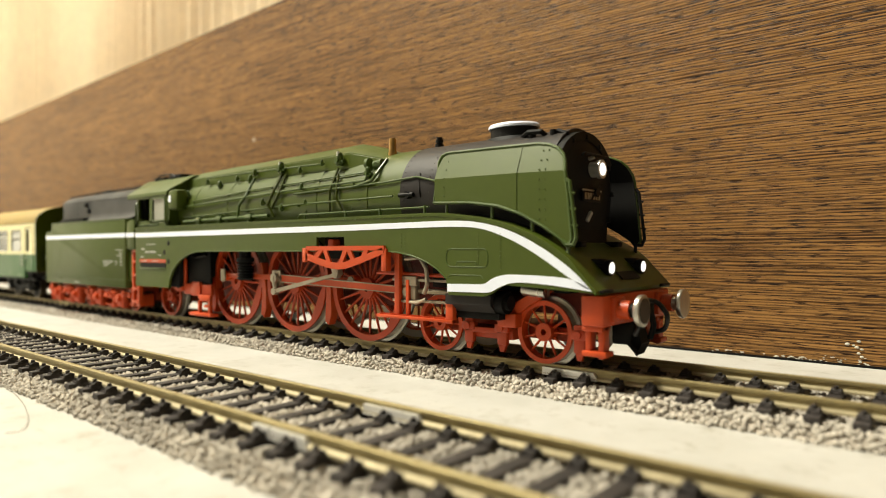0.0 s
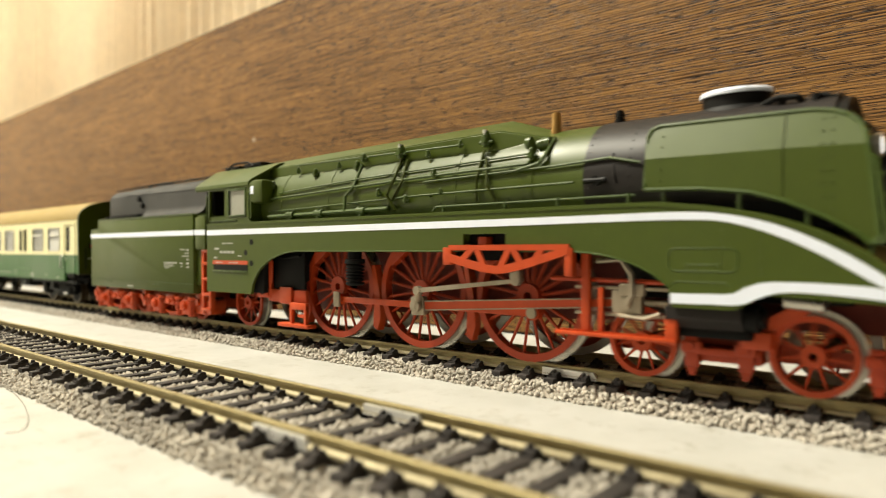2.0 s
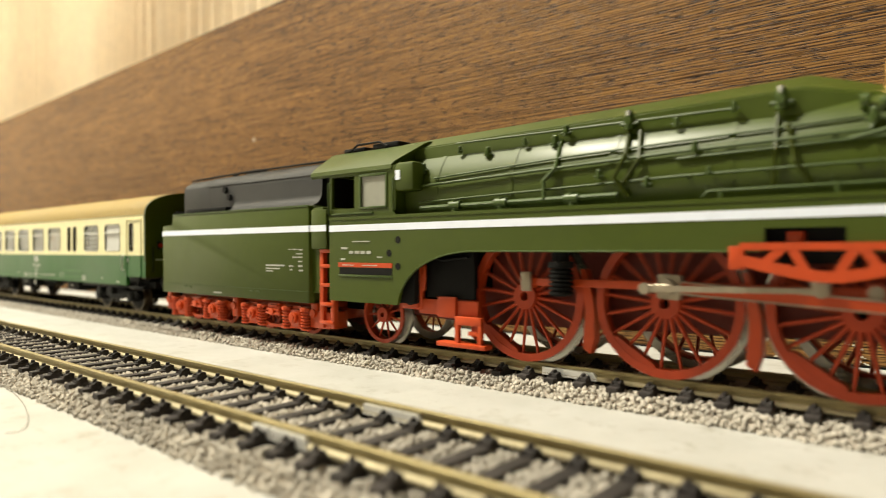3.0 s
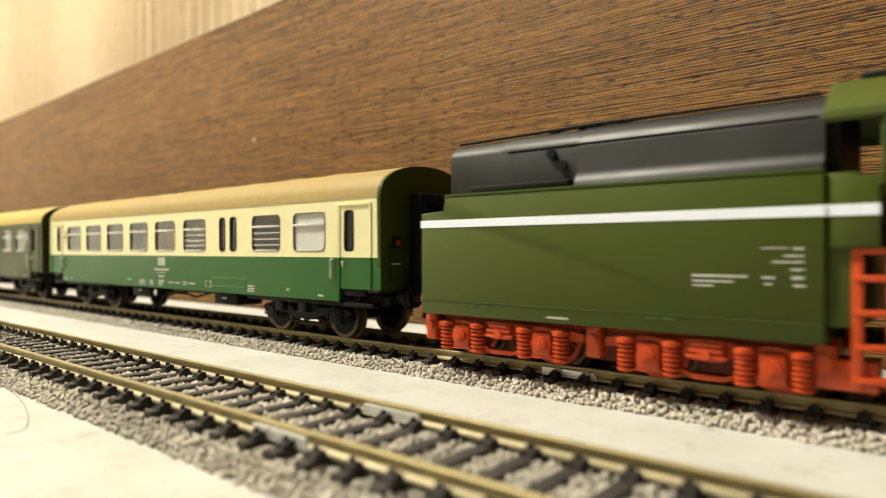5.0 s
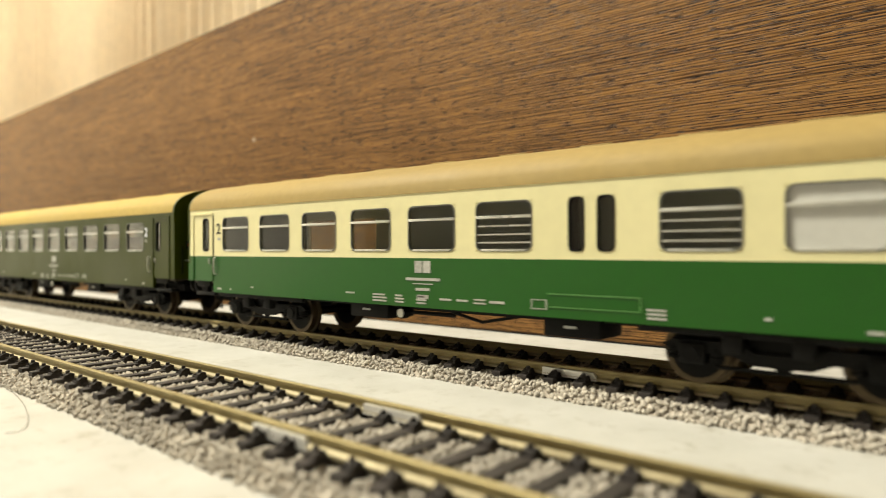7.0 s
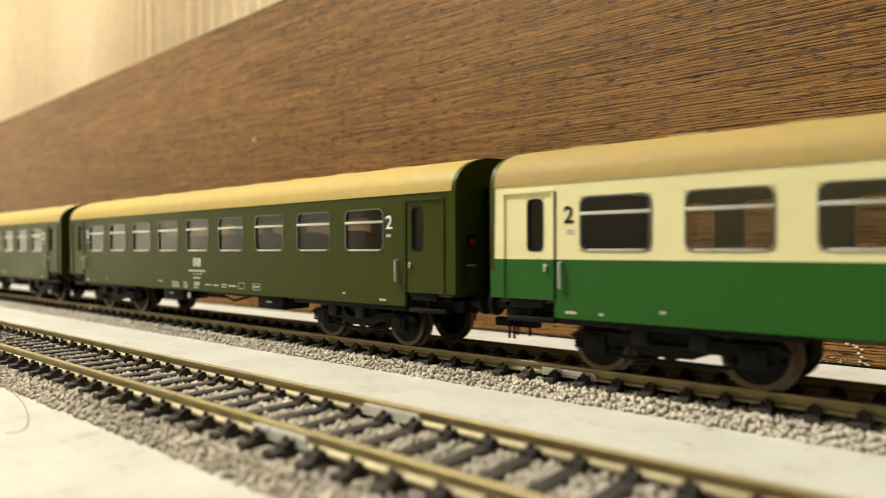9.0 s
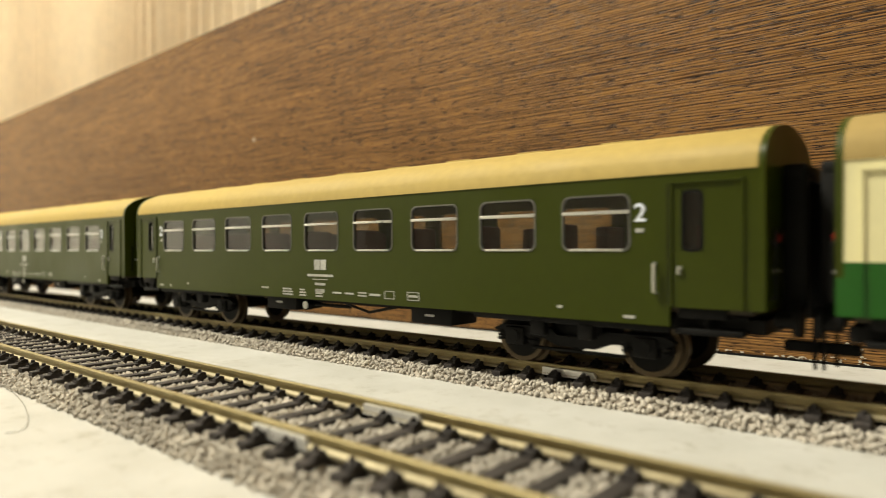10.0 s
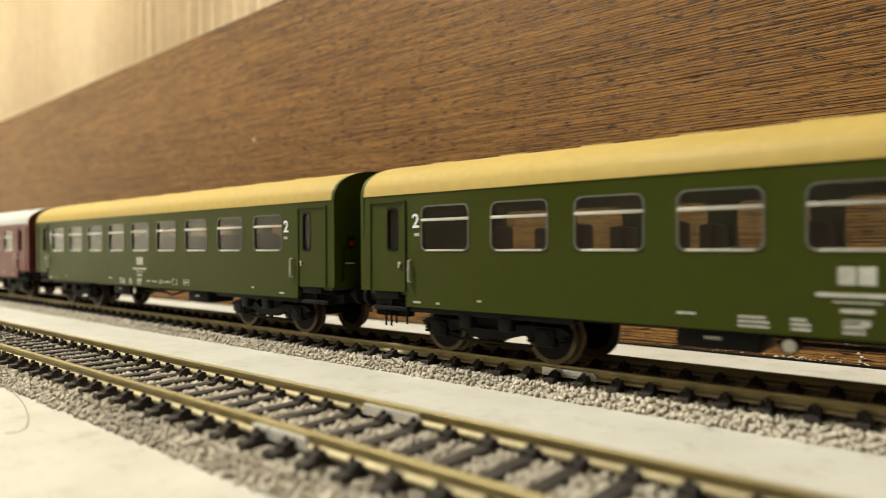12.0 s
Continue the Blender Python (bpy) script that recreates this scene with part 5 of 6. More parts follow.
for y in (-10.0, 10.0):
    bm = mm_bm()
    box(bm, -53.6, -52.6, y - 2.3, y + 2.3, 9.4, 14.0, 0.2)
    rod(bm, (-53, y, 11.7), (-50.4, y, 11.7), 1.75, n=20)
    bf = part("buffer", bm, RED, loco, "red buffer sleeve")
    bm = mm_bm()
    rod(bm, (-50.6, y, 11.7), (-48.9, y, 11.7), 1.35, n=16)
    part("plunger", bm, BLACK if y < 0 else STEEL, bf)
    bm = mm_bm()
    prof = [(-49.3, 0.01), (-49.2, 2.4), (-48.9, 2.75), (-48.3, 2.85), (-48.05, 2.75), (-47.98, 2.3), (-47.95, 0.01)]
    loops = [[bm.verts.new((x, y + r * math.cos(2 * math.pi * i / 32), 11.7 + r * 1.04 * math.sin(2 * math.pi * i / 32))) for i in range(32)] for x, r in prof]
    for a, b in zip(loops, loops[1:]):
        for i in range(32):
            bm.faces.new((a[i], a[(i + 1) % 32], b[(i + 1) % 32], b[i]))
    part("buffer_head", bm, STEEL, bf, "pale steel buffer head")
    if y < 0:
        bm = mm_bm()
        rod(bm, (-48.1, y, 11.7), (-47.85, y, 11.7), 2.3, n=24)
        part("face", bm, HOSE, bf, "black buffer face")
bm = mm_bm()
tube(bm, curve([(-53.2, 3.6, 12.6), (-51.2, 4.2, 12.0), (-49.6, 4.6, 9.6), (-50.2, 4.6, 7.0), (-52.6, 4.4, 6.2)], 4), 0.5, 8)
tube(bm, curve([(-53.2, -4.4, 12.2), (-51.6, -4.6, 11.0), (-51.2, -4.6, 8.6), (-52.2, -4.6, 6.4)], 4), 0.45, 8)
part("brake_hose", bm, HOSE, beam, "black brake hose")
bm = mm_bm()
box(bm, -54, -50.6, -1.0, 1.0, 10.2, 12.4, 0.3)
tube(bm, [(-51.0, 0, 11), (-50.4, 0, 8), (-51.2, 0, 5.4)], 0.6, 8)
box(bm, -57.5, -53.6, -3.4, 3.4, 4.4, 8.6, 0.3)
prism(bm, [(-56.5, 8.6), (-53.4, 8.6), (-52.0, 4.6), (-53.2, 2.2), (-54.0, 4.4), (-56.5, 5.0)], -2.0, 2.0)
rod(bm, (-54.0, -3.0, 4.6), (-52.2, -3.0, 2.6), 0.5, n=8)
part("coupler", bm, BLACK, beam, "black coupling hook")


# Rods on the driving wheels
def swing(s):
    return PHI0 - s * 1.0 / 13.2


CR = 3.8


def pin(s, x):
    return x + CR * math.cos(swing(s)), 13.2 + CR * math.sin(swing(s))


bm = mm_bm()
for a, b in zip(DRIVERS, DRIVERS[1:]):
    box(bm, b - DRIVERS[1], a - DRIVERS[1], -12.0, -11.3, -0.75, 0.75, 0.12)
for x in DRIVERS:
    rod(bm, (x - DRIVERS[1], -12.3, 0), (x - DRIVERS[1], -10.4, 0), 1.45, n=18)
coupling_rod = part("coupling_rod", bm, RED, loco, "red coupling rod")
for x in DRIVERS:
    bm = mm_bm()
    rod(bm, (x - DRIVERS[1], -12.75, 0), (x - DRIVERS[1], -12.2, 0), 1.1, n=16)
    if x == DRIVERS[2]:
        box(bm, x - DRIVERS[1] - 1.3, x - DRIVERS[1] + 1.1, -12.9, -12.25, -1.9, 2.0, 0.3)
    part("rod_bearing", bm, DULLSTEEL, coupling_rod, "dull steel bearing")
RODS.append((coupling_rod, lambda s: pose((DRIVERS[1] + CR * math.cos(swing(s))) * MM, 0, (13.2 + CR * math.sin(swing(s))) * MM)))

LROD, XHZ = 50.0, 13.4
bm = mm_bm()
prism(bm, [(0, -1.0), (LROD, -0.75), (LROD, 0.75), (0, 1.0)], -13.7, -12.9)
conn = part("connecting_rod", bm, RED, loco, "red fluted connecting rod")
bm = mm_bm()
for z0, z1 in ((-1.12, -0.86), (0.86, 1.12)):
    prism(bm, [(0, z0), (LROD, z0 * 0.76), (LROD, z1 * 0.76), (0, z1)], -13.85, -12.85)
prism(bm, rounded(-1.9, 2.0, -2.1, 2.1, 0.5), -14.0, -12.7)
rod(bm, (LROD, -14.0, 0), (LROD, -12.7, 0), 1.3, n=16)
part("rod_edge", bm, DULLSTEEL, conn, "bare metal edges of the rod")


def conn_pose(s):
    px, pz = pin(s, DRIVERS[1])
    return pose(px * MM, 0, pz * MM, 0, -math.degrees(math.asin((XHZ - pz) / LROD)), 0)


RODS.append((conn, conn_pose))
bm = mm_bm()
box(bm, -2.8, 2.8, -14.4, -12.6, -2.0, 2.2, 0.4)
box(bm, -1.2, 3.4, -14.8, -13.4, 1.2, 3.4, 0.3)
rod(bm, (0, -12.8, 0), (12, -12.8, 0), 0.6, n=10)
rod(bm, (0.2, -14.9, -0.2), (0.2, -14.2, -0.2), 1.0, n=14)
tube(bm, [(-1.5, -14.6, -2.2), (3.4, -14.6, -2.6), (6.2, -14.6, -1.6)], 0.4, 8)
xhead = part("crosshead", bm, DULLSTEEL, loco, "dull steel crosshead")
RODS.append((xhead, lambda s: pose((pin(s, DRIVERS[1])[0] + math.sqrt(LROD ** 2 - (XHZ - pin(s, DRIVERS[1])[1]) ** 2)) * MM, 0, XHZ * MM)))


def crank_end(s):
    a = swing(s) + radians(62)
    return DRIVERS[1] + 3.3 * math.cos(a), 13.2 + 3.3 * math.sin(a)


def ecc_pose(s):
    ex, ez = crank_end(s)
    lz = 16.6
    return pose(ex * MM, 0, ez * MM, 0, -math.degrees(math.asin((lz - ez) / 26.5)), 0)


bm = mm_bm()
prism(bm, [(0, -0.55), (26.5, -0.4), (26.5, 0.4), (0, 0.55)], -15.3, -14.7)
for x in (0, 26.5):
    rod(bm, (x, -15.5, 0), (x, -14.3, 0), 1.0, n=14)
box(bm, 25.2, 27.6, -15.4, -13.6, -0.4, 2.6, 0.3)
ecc = part("eccentric_rod", bm, DULLSTEEL, loco, "thin dull steel eccentric rod")
RODS.append((ecc, ecc_pose))
bm = mm_bm()
rod(bm, (-0.4, -14.5, 0), (4.4, -14.5, 0), 0.8, n=10)
rod(bm, (0, -15.0, 0), (0, -13.6, 0), 1.4, n=14)
crank = part("return_crank", bm, DULLSTEEL, loco)


def crank_pose(s):
    px, pz = pin(s, DRIVERS[1])
    ex, ez = crank_end(s)
    return pose(px * MM, 0, pz * MM) @ Matrix.Rotation(-(swing(s) - swing(0)) - math.atan2(crank_end(0)[1] - pin(0, DRIVERS[1])[1], crank_end(0)[0] - pin(0, DRIVERS[1])[0]), 4, "Y")


RODS.append((crank, crank_pose))

# Cab
YC = -15.0
bm = mm_bm()
prism_x(bm, [(-14.6, 40.9), (14.6, 40.9), (14.6, 42.0), (10.0, 45.0), (-10.0, 45.0), (-14.6, 42.0)], -232.0, -231.0)
cab = part("cab", bm, GREEN, loco, "green cab with an open side window")
for ya, yb in ((YC - 0.5, YC + 0.3), (-YC - 0.3, -YC + 0.5)):
    bm = mm_bm()
    for x0, x1, z0, z1 in ((-232.5, -231.6, 30.5, 42), (-223.3, -221.2, 30.5, 42), (-212.2, -209.5, 30.5, 42), (-232.5, -209.5, 40.6, 42.2), (-232.5, -209.5, 30.5, 32.8)):
        box(bm, x0, x1, ya, yb, z0, z1)
    part("cab_side", bm, GREEN, cab)
bm = mm_bm()
prism_x(bm, [(-15.0, 30.5), (15, 30.5), (15, 42), (8, 48), (-8, 48), (-15, 42)], -210.0, -209.4)
part("cab_front", bm, GREEN, cab)
bm = mm_bm()
box(bm, -221.3, -212.1, YC - 0.25, YC + 0.05, 32.8, 40.4)
part("window_pane", bm, PALEBLIND, cab, "greyish cab window pane").visible_shadow = True
bm = mm_bm()
for x0, x1, z0, z1 in ((-221.4, -220.8, 32.6, 40.6), (-212.6, -212.0, 32.6, 40.6), (-221.4, -212, 40.1, 40.7), (-221.4, -212, 32.5, 33.0)):
    box(bm, x0, x1, YC - 0.75, YC - 0.3, z0, z1, 0.1)
part("window_frame", bm, PIPE, cab)
bm = mm_bm()
box(bm, -231.5, -210, -13, 13, 30.5, 31.2)
box(bm, -214, -210.2, -12.5, 12.5, 31, 41, 0.4)
rod(bm, (-226.8, -11, 31), (-226.8, -11, 39.5), 0.7, n=10)
part("cab_interior", bm, BLACK, cab, "black backhead inside the cab")
bm = mm_bm()
for x, z in ((-231.5, 32.2), (-224.6, 32.2)):
    box(bm, x, x + 8, YC - 0.9, YC - 0.4, z - 0.9, z - 0.5, 0.1)
for x in (-232.2, -209.6):
    tube(bm, [(x, YC - 0.6, 31.4), (x, YC - 1.1, 31.8), (x, YC - 1.1, 39), (x, YC - 0.6, 39.4)], 0.28, 6)
part("cab_rail", bm, PIPE, cab)
bm = mm_bm()
half = [(15.9, 41.4), (15.7, 42.4), (14.9, 43.2), (8.6, 47.6), (7.6, 48.0), (0.0, 48.9)]
outer = [(-y, z) for y, z in half] + half[-2::-1]
ring = outer + [(y * 0.965, z - 0.55) for y, z in outer[::-1]]
ra = [bm.verts.new((-239.5, y, z)) for y, z in ring]
rb = [bm.verts.new((-210.5 + 6.5 * max(0, (z - 43) / 7.2), y, z)) for y, z in ring]
n = len(ring)
for i in range(n):
    j = (i + 1) % n
    bm.faces.new((ra[i], ra[j], rb[j], rb[i]))
for i in range(len(outer) - 1):
    for q in (ra, rb):
        bm.faces.new((q[i], q[i + 1], q[n - 2 - i], q[n - 1 - i]))
roof = part("cab_roof", bm, GREEN, cab)
bm = mm_bm()
box(bm, -236, -228, -7.6, -3, 48.0, 49.1, 0.3)
box(bm, -225, -216, -7.8, 7.8, 48.0, 49.4, 0.3)
tube(bm, [(-233, -8.4, 48.0), (-230, -8.2, 49.6), (-222, -8.2, 49.6), (-219, -8.4, 48.2)], 0.3, 6)
part("roof_hatch", bm, BLACK, roof, "dark roof hatches")
bm = mm_bm()
box(bm, -209.4, -203.6, -16.0, -11.8, 36.0, 42.6, 0.9)
part("side_fairing", bm, GREEN, cab)
bm = mm_bm()
box(bm, -208.8, -207.4, -16.15, -15.9, 38.6, 40.8)
part("white_plate", bm, WHITE, cab)

# ---- the tender ----
tender = vehicle("tender", 0.0, label="green model tender with charcoal top on red bogies", category="model tender")
bm = mm_bm()
prism(bm, [(-316.1, 9.0), (-239.2, 9.0), (-239.2, 34.2), (-309.5, 34.2), (-309.5, 30.6), (-316.1, 30.6)], -W, W)
bmesh.ops.bevel(bm, geom=bm.edges[:], offset=0.35, segments=2, affect="EDGES", profile=0.5)
tank = part("tank", bm, GREEN, tender, "olive green tender tank with a riveted seam")
bm = mm_bm()
box(bm, -239.4, -235.0, -W + 1.2, W - 1.2, 11.6, 33.6, 0.5)
box(bm, -238.5, -232.6, -W + 0.25, -W + 1.0, 23.0, 32.9, 0.15)
box(bm, -238.5, -232.6, W - 1.0, W - 0.25, 23.0, 32.9, 0.15)
part("front_plate", bm, GREEN, tender)
bm = mm_bm()
box(bm, -316.15, -239.1, -W - 0.09, -W + 0.1, 27.4, 29.0)
box(bm, -239.1, -232.6, -W + 0.15, -W + 0.4, 27.4, 29.0)
part("lining", bm, WHITE, tank, "white lining")
bm = mm_bm()
box(bm, -315.9, -239.4, -W - 0.14, -W + 0.1, 11.9, 12.1)
for x in (-300, -263):
    for dx in (-1.6, 1.6):
        box(bm, x + dx - 1.0, x + dx + 1.0, -W - 0.2, -W + 0.1, 11.1, 11.5, 0.1)
box(bm, -309.4, -239.3, -W - 0.15, -W + 0.1, 33.9, 34.3)
part("seam", bm, PIPE, tank)
bm = mm_bm()
for x0, x1, z0, z1 in ((-257.8, -249.4, 18.4, 18.8), (-257.8, -251.5, 17.6, 17.9), (-257.8, -254.5, 16.9, 17.2), (-247.4, -245.6, 18.3, 18.7), (-247.2, -246.0, 17.4, 17.7), (-247.6, -243.6, 22.8, 23.0), (-243.2, -241.8, 22.6, 23.0),
                       (-244.4, -241.8, 21.6, 21.9), (-246.0, -241.8, 20.7, 21.0), (-243.6, -241.8, 19.6, 19.9), (-243.4, -241.8, 18.3, 18.8), (-243.2, -241.6, 17.2, 17.6), (-284.6, -280.2, 9.9, 10.3)):
    box(bm, x0, x1, -W - 0.06, -W + 0.1, z0, z1)
part("lettering", bm, LETTER, tank, "small white lettering bars")
bm = mm_bm()
for z in (14, 18, 22, 26):
    box(bm, -316.6, -316.0, -15, -11, z, z + 0.6)
box(bm, -316.5, -316.0, 6, 12, 14, 26, 0.2)
box(bm, -312.6, -309.6, -12, -8, 30.6, 34.4, 0.4)
part("rear_ladder", bm, BLACK, tank)
bm = mm_bm()
R0 = [(-11.2, 34.0), (-11.2, 42.6), (-10.4, 44.0), (-8.0, 45.6), (8.0, 45.6), (10.4, 44.0), (11.2, 42.6), (11.2, 34.0)]
half = [(15.6, 34.0), (14.9, 34.35), (13.9, 34.7), (13.0, 35.3), (12.3, 36.2), (11.8, 37.4), (11.6, 41.8), (11.0, 43.4), (10.0, 44.6), (7.6, 46.2)]
R1 = [(-y, z) for y, z in half] + half[::-1]
prism_x(bm, R0, -312.2, -298.5)
prism_x(bm, [(y * 1.015, z + 0.2) for y, z in R0], -298.6, -281.0)
prism_x(bm, R1, -281.0, -240.0)
top = part("coal_bunker", bm, COALBOX, tender, "charcoal sheet-metal bunker top")
bm = mm_bm()
box(bm, -304, -281, -15.0, -12.4, 34.4, 35.8, 0.3)
part("tool_tray", bm, BLACK, top)
bm = mm_bm()
for x, z in ((-286.6, 41.6), (-284.2, 39.2)):
    rod(bm, (x, -12.1, z - 0.3), (x, -11.0, z - 0.3), 1.0, n=16)
part("round_hatch", bm, BLACK, top)
bm = mm_bm()
tube(bm, [(-312, -8.4, 46.0), (-280, -8.2, 46.6), (-241, -8.0, 46.6)], 0.3, 6)
part("top_rail", bm, BLACK, top)
bm = mm_bm()
tube(bm, [(-290, -6.5, 46.2), (-286, -6.5, 46.9), (-276, -6.5, 47.0), (-272, -6.5, 46.4)], 0.4, 6)
box(bm, -284, -279, -6, 6, 46.1, 47.2, 0.3)
part("water_hatch", bm, BLACK, top)
bm = mm_bm()
for x in (-296, -281, -262):
    for k in range(7):
        bmesh.ops.create_uvsphere(bm, u_segments=6, v_segments=4, radius=0.15, matrix=Matrix.Translation((x, -11.35, 37.6 + k * 0.7)))
box(bm, -297, -241, -11.5, -11.0, 42.6, 42.8)
part("seam", bm, COALBOX, top)
TENDERWHEEL = make_wheel_meshes("tender_wheel", 5.7, 10, 1.6, 0.9, REDDARK)
for xa in (-296.3, -256.0):
    bm = mm_bm()
    box(bm, xa - 17, xa + 17, -6, 6, 4, 9, 0.3)
    fr = part("bogie", bm, RED, tender, "red tender bogie with springs")
    for s in (-1, 1):
        y0, y1 = (-14.4, -13.4) if s < 0 else (13.4, 14.4)
        bm = mm_bm()
        ribbon(bm, [(xa - 18, 7.0), (xa - 14, 7.9), (xa - 5, 7.9), (xa, 8.2), (xa + 5, 7.9), (xa + 14, 7.9), (xa + 18, 7.0)], [(xa - 18, 5.6), (xa - 13, 5.9), (xa - 5, 5.6), (xa, 5.2), (xa + 5, 5.6), (xa + 13, 5.9), (xa + 18, 5.6)], y0, y1)
        part("side_frame", bm, RED, fr)
        bm = mm_bm()
        pts = [(xa - 7.5, 5.6), (xa - 5.5, 3.6), (xa - 2.5, 2.5), (xa + 2.5, 2.5), (xa + 5.5, 3.6), (xa + 7.5, 5.6)]
        ribbon(bm, pts, [(x, z - 0.8) for x, z in pts], y0 - 0.6 if s < 0 else y0, y1 if s < 0 else y1 + 0.6)
        part("equalizer_bar", bm, RED, fr)
        bm = mm_bm()
        box(bm, xa - 2.6, xa + 2.6, *sorted((s * 14.0, s * 15.6)), 4.8, 8.4, 0.4)
        for z in (5.2, 6.2, 7.2):
            box(bm, xa - 3.2 + 0.5 * (z - 5.2), xa + 3.2 - 0.5 * (z - 5.2), *sorted((s * 15.0, s * 16.1)), z, z + 0.6, 0.1)
        rod(bm, (xa, s * 14, 6.0), (xa, s * 16.6, 6.0), 0.9, n=14)
        part("bolster", bm, RED, fr)
        for k in (-9.7, 9.7):
            bm = mm_bm()
            box(bm, xa + k - 2.0, xa + k + 2.0, s * 14.9 - 0.9, s * 14.9 + 0.9, 2.6, 7.0, 0.4)
            box(bm, xa + k - 1.3, xa + k + 1.3, s * 15.7 - 0.5, s * 15.7 + 0.5, 3.6, 6.0, 0.4)
            prism(bm, [(xa + k - 2.6, 2.0), (xa + k + 2.6, 2.0), (xa + k + 2.0, 2.8), (xa + k - 2.0, 2.8)], s * 14.9 - 0.7, s * 14.9 + 0.7)
            rod(bm, (xa + k, s * 15.4, 4.9), (xa + k, s * 16.8, 4.9), 1.5, n=16)
            rod(bm, (xa + k, s * 16.7, 4.9), (xa + k, s * 17.1, 4.9), 0.8, n=12)
            part("axle_box", bm, RED, fr)
            bm = mm_bm()
            pts = arc(xa + k, 2.6, 5.4, 20, 160, 8)
            ribbon(bm, pts, [(x, z - 0.7) for x, z in pts], s * 14.4 - 0.5, s * 14.4 + 0.5)
            part("leaf_spring", bm, RED, fr)
            for dx in (-4.0, 4.0):
                bm = mm_bm()
                coil = [(1.7, 1.3)]
                for z in range(6):
                    coil += [(1.95 + z * 0.8, 1.5), (2.3 + z * 0.8, 1.5), (2.45 + z * 0.8, 1.0), (2.6 + z * 0.8, 1.0)]
                lathe(bm, xa + k + dx, s * 15.1, coil + [(6.7, 1.7), (7.5, 1.7), (7.7, 1.2)])
                part("coil_spring", bm, RED, fr)
    for k in (-9.7, 9.7):
        wheelset(tender, TENDERWHEEL, 5.7, xa + k, 0.4)
for x in (-276.2, -315.0, -239.5):
    bm = mm_bm()
    box(bm, x - 1.4, x + 1.4, -15.0, -12.0, 3.2, 9.0, 0.4)
    rod(bm, (x, -15.6, 6.4), (x, -13, 6.4), 1.1, n=12)
    part("hanger_bracket", bm, RED, tender)
bm = mm_bm()
box(bm, -314, -238, -11, 11, 7.6, 9.4)
part("underframe", bm, RED, tender)
# Plates added to block the bright board behind the bogies, in shaded red
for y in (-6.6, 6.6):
    part("backing_plate", box(mm_bm(), -313, -239, y - 0.3, y + 0.3, 1.6, 7.7), SHADEDRED, tender, "added backing plate in shaded red behind the wheels")
bm = mm_bm()
box(bm, -236.1, -234.7, -15.8, -14.4, 3.0, 22.6, 0.15)
ladder = part("ladder", bm, RED, tender, "red cab ladder")
bm = mm_bm()
box(bm, -231.9, -230.5, -15.8, -14.4, 3.0, 22.6, 0.15)
part("upright", bm, RED, ladder)
for z in (4.0, 8.6, 13.4, 18.2, 22.0):
    bm = mm_bm()
    box(bm, -235.8, -230.6, -16.0, -14.0, z, z + 0.9, 0.12)
    part("rung", bm, RED, ladder)
bm = mm_bm()
box(bm, -241, -233, -15.0, -9, 2.6, 7.0, 0.3)
part("ladder_bracket", bm, RED, tender)
bm = mm_bm()
box(bm, -238, -230, -5, 5, 7, 10, 0.4)
part("drawgear", bm, BLACK, tender)
bm = mm_bm()
prism_x(bm, [(-9.5, 33), (9.5, 33), (10.2, 43), (6, 47), (-6, 47), (-10.2, 43)], -240.2, -238.4)
part("bulkhead", bm, BLACK, tender)
for y in (-10.0, 10.0):
    bm = mm_bm()
    rod(bm, (-316, y, 11.7), (-321.0, y, 11.7), 1.6, n=18)
    bt = part("buffer", bm, RED, tender, "red buffer sleeve")
    bm = mm_bm()
    rod(bm, (-320.6, y, 11.7), (-324.0, y, 11.7), 1.2, n=14)
    rod(bm, (-324.0, y, 11.7), (-325.0, y, 11.7), 2.6, n=22)
    part("buffer_head", bm, BLACK, bt)
bm = mm_bm()
box(bm, -325.5, -316, -1.2, 1.2, 5.6, 7.4, 0.2)
rod(bm, (-322, -4, 2.6), (-322, -4, 11), 0.35, n=8)
rod(bm, (-323.5, 4, 2.6), (-323.5, 4, 11), 0.35, n=8)
part("coupling", bm, BLACK, tender)

# ---- marks on the panel's foot: torn paper and glue ----
rnd = random.Random(9)
bm = mm_bm()
for i in range(60):
    x = rnd.choice([rnd.uniform(-58, -22), rnd.uniform(-40, -22)])
    z = rnd.uniform(0.2, 1.2) if x < -33 else rnd.uniform(0.2, 2.2)
    r = rnd.uniform(0.12, 0.5)
    pts = [(x + r * rnd.uniform(0.6, 1.6) * math.cos(a), z + 0.5 * r * rnd.uniform(0.4, 1.0) * math.sin(a)) for a in np.linspace(0, 6.28, 8)[:-1]]
    prism(bm, pts, WALLY - 0.12 - 0.2 * rnd.random(), WALLY + 0.2)
for x, z, r in ((-26.9, 5.2, 0.5), (-25.6, 5.0, 0.3), (-24.6, 6.0, 0.4), (-25.0, 4.6, 0.45), (-24.0, 4.2, 0.35), (-24.6, 3.2, 0.4), (-24.0, 2.4, 0.4), (-24.3, 1.2, 0.35)):
    bmesh.ops.create_icosphere(bm, subdivisions=2, radius=r, matrix=Matrix.Translation((x, WALLY - 0.1, z)) @ Matrix.Diagonal((1.1, 0.5, 0.7, 1)))
tagged(part("torn_paper", bm, TORNWHITE), "white torn paper and glue along the panel's foot", "residue", kind="stuff")
# Thin black strip, standing slightly proud of the panel's foot
bm = mm_bm()
box(bm, -700, 300, WALLY - 0.5, WALLY + 1, 0.02, 0.55)
tagged(part("panel_foot_strip", bm, BLACK), "black strip along the foot of the wood panel", "gap", kind="structure")
bm = mm_bm()
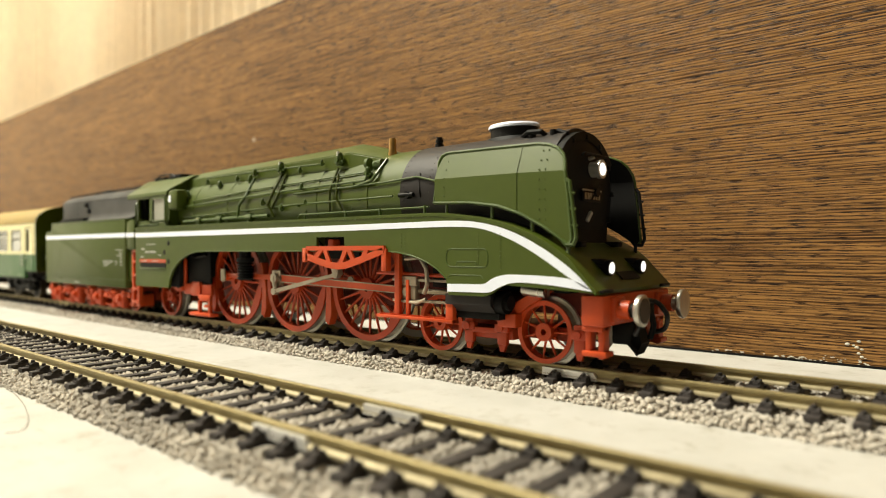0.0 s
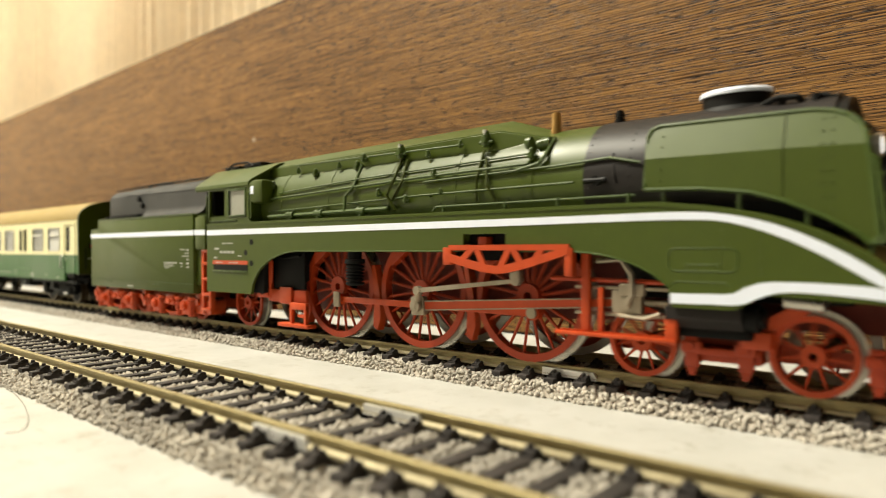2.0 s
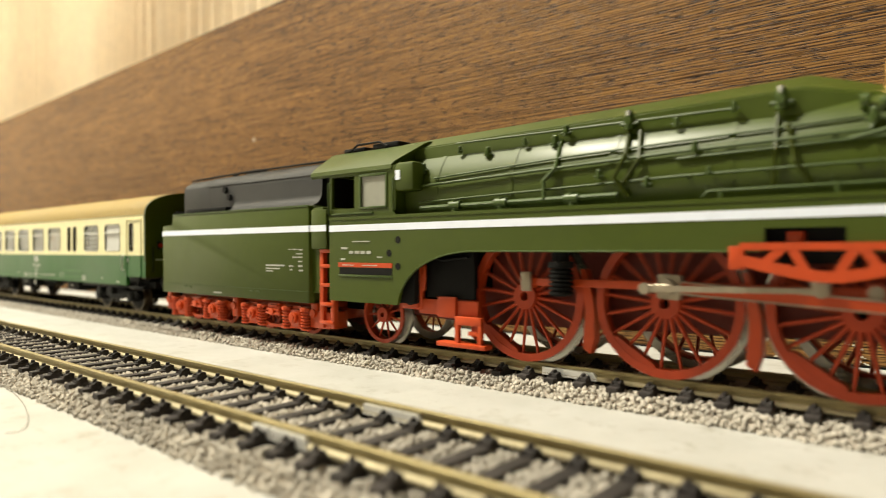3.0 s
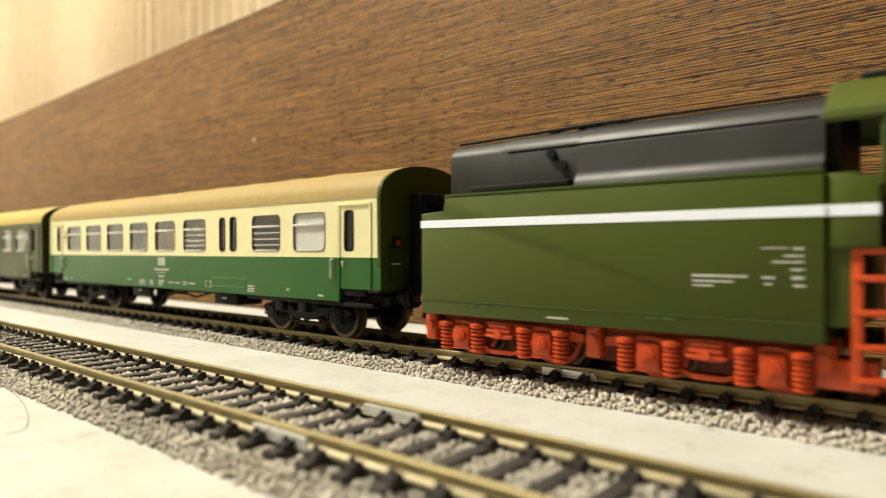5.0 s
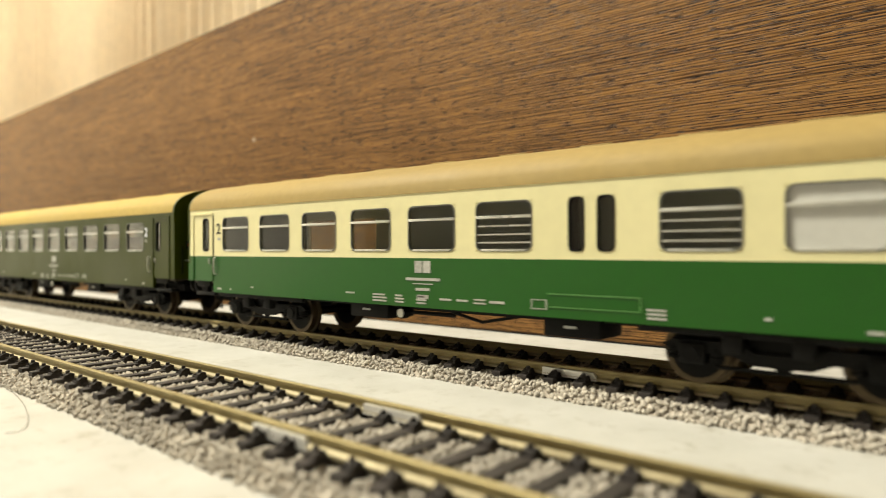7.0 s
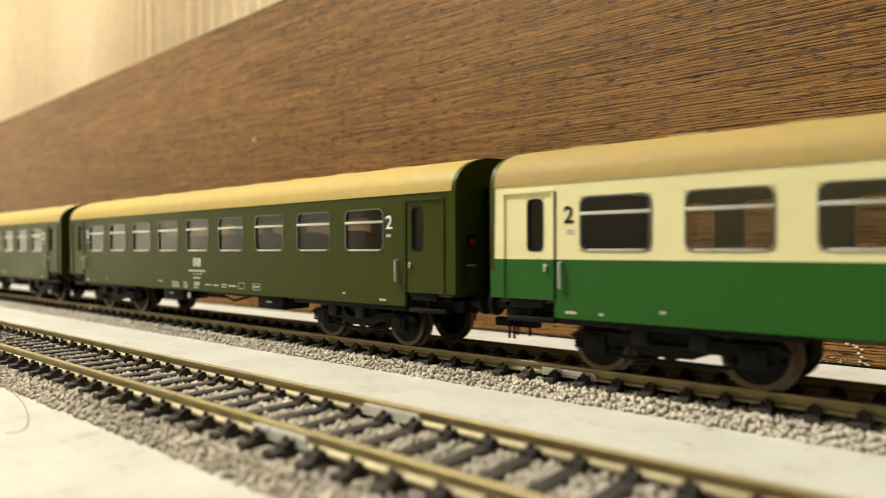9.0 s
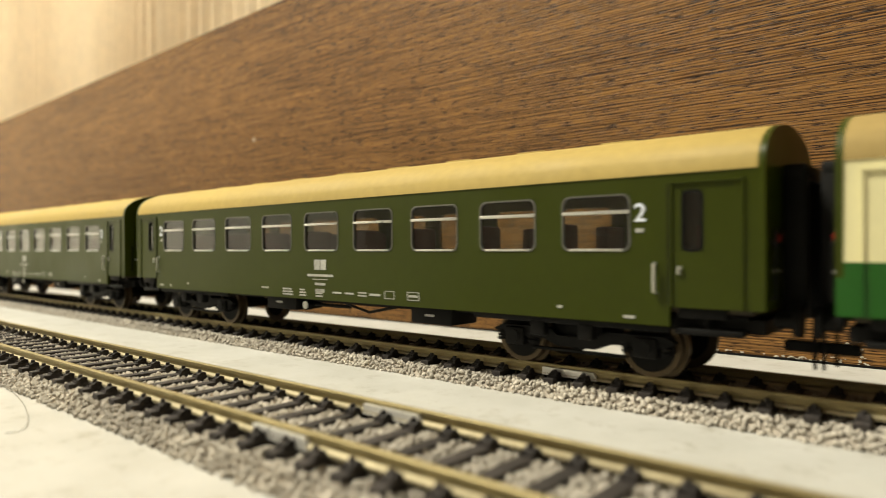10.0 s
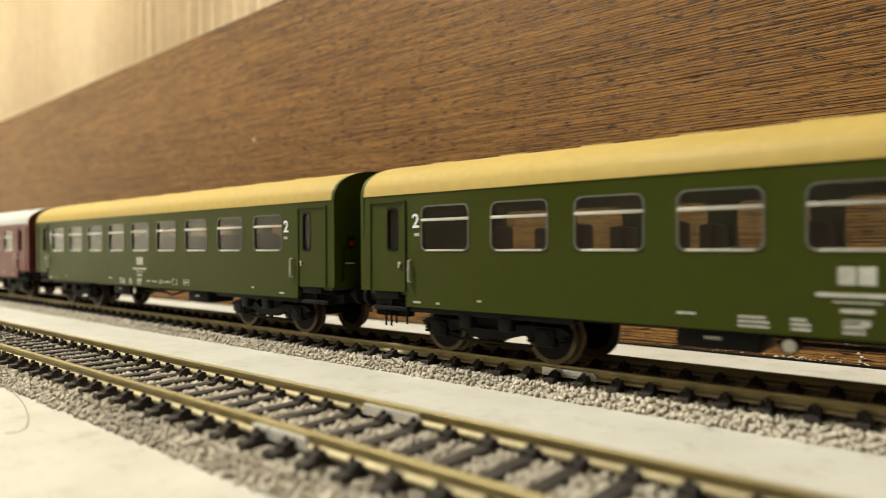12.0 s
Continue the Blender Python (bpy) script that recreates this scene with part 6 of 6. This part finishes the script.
bmesh.ops.create_icosphere(bm, subdivisions=2, radius=0.9, matrix=Matrix.Translation((-269, WALLY - 0.1, 80)) @ Matrix.Diagonal((0.5, 0.2, 1.2, 1)))
tagged(part("paint_fleck", bm, TORNWHITE), "small pale fleck on the wood panel", "fleck", kind="stuff")
bm = mm_bm()
tube(bm, curve([(-162.6, 43.3, 0.3), (-154.7, 43.2, 0.3), (-149.8, 43.1, 0.3), (-142.9, 42.4, 0.3), (-135.6, 41.2, 0.3), (-127.9, 39.5, 0.3), (-121.7, 37.8, 0.3), (-116.5, 35.9, 0.3), (-113.8, 34.0, 0.3), (-114.5, 32.5, 0.3)], 6), 0.05, 6)
tagged(part("thread", bm, THREAD), "thin grey thread lying on the cream board", "thread")

# ---- the train's run ----
RUN = [(0, 0), (0.85, 0), (1.0, 0.73), (1.5, 20.1), (2.0, 47.4), (2.5, 76.2), (3.0, 104.8), (3.2, 116.2), (4.0, 162.4), (4.8, 208.8), (5.5, 250.3), (6.0, 279.6), (6.5, 308.7), (7.0, 338.1), (7.2, 349.9),
       (8.0, 397.0), (8.8, 444.1), (9.5, 486.3), (10.0, 515.9), (10.5, 545.2), (11.0, 574.0), (11.5, 603.0), (12.0, 631.4)]


def run(t):
    """How far the train has gone at t seconds, in millimetres."""
    ts, ss = [r[0] for r in RUN], [r[1] for r in RUN]
    slope = [(ss[i + 1] - ss[i]) / (ts[i + 1] - ts[i]) for i in range(len(ts) - 1)]
    m = [slope[0]] + [0 if slope[i - 1] * slope[i] <= 0 else 2 * slope[i - 1] * slope[i] / (slope[i - 1] + slope[i]) for i in range(1, len(slope))] + [slope[-1]]
    i = max(0, min(len(slope) - 1, sum(t >= a for a in ts) - 1))
    h = ts[i + 1] - ts[i]
    u = (t - ts[i]) / h
    return (ss[i] * (1 + 2 * u) * (1 - u) ** 2 + h * m[i] * u * (1 - u) ** 2 + ss[i + 1] * u * u * (3 - 2 * u) + h * m[i + 1] * u * u * (u - 1))


TIMES = [i / 10 for i in range(121)]


def motions():
    for thing, x in MOVING:
        walk(thing, [(t, pose((x + run(t)) * MM, FAR * MM, RAILTOP * MM)) for t in TIMES])
    for ax, r, x, phase in TURNING:
        walk(ax, [(t, pose(x * MM, 0, r * MM) @ Matrix.Rotation(phase + run(t) / r, 4, "Y")) for t in TIMES])
    for bar, places in RODS:
        walk(bar, [(t, places(run(t))) for t in TIMES])


motions()
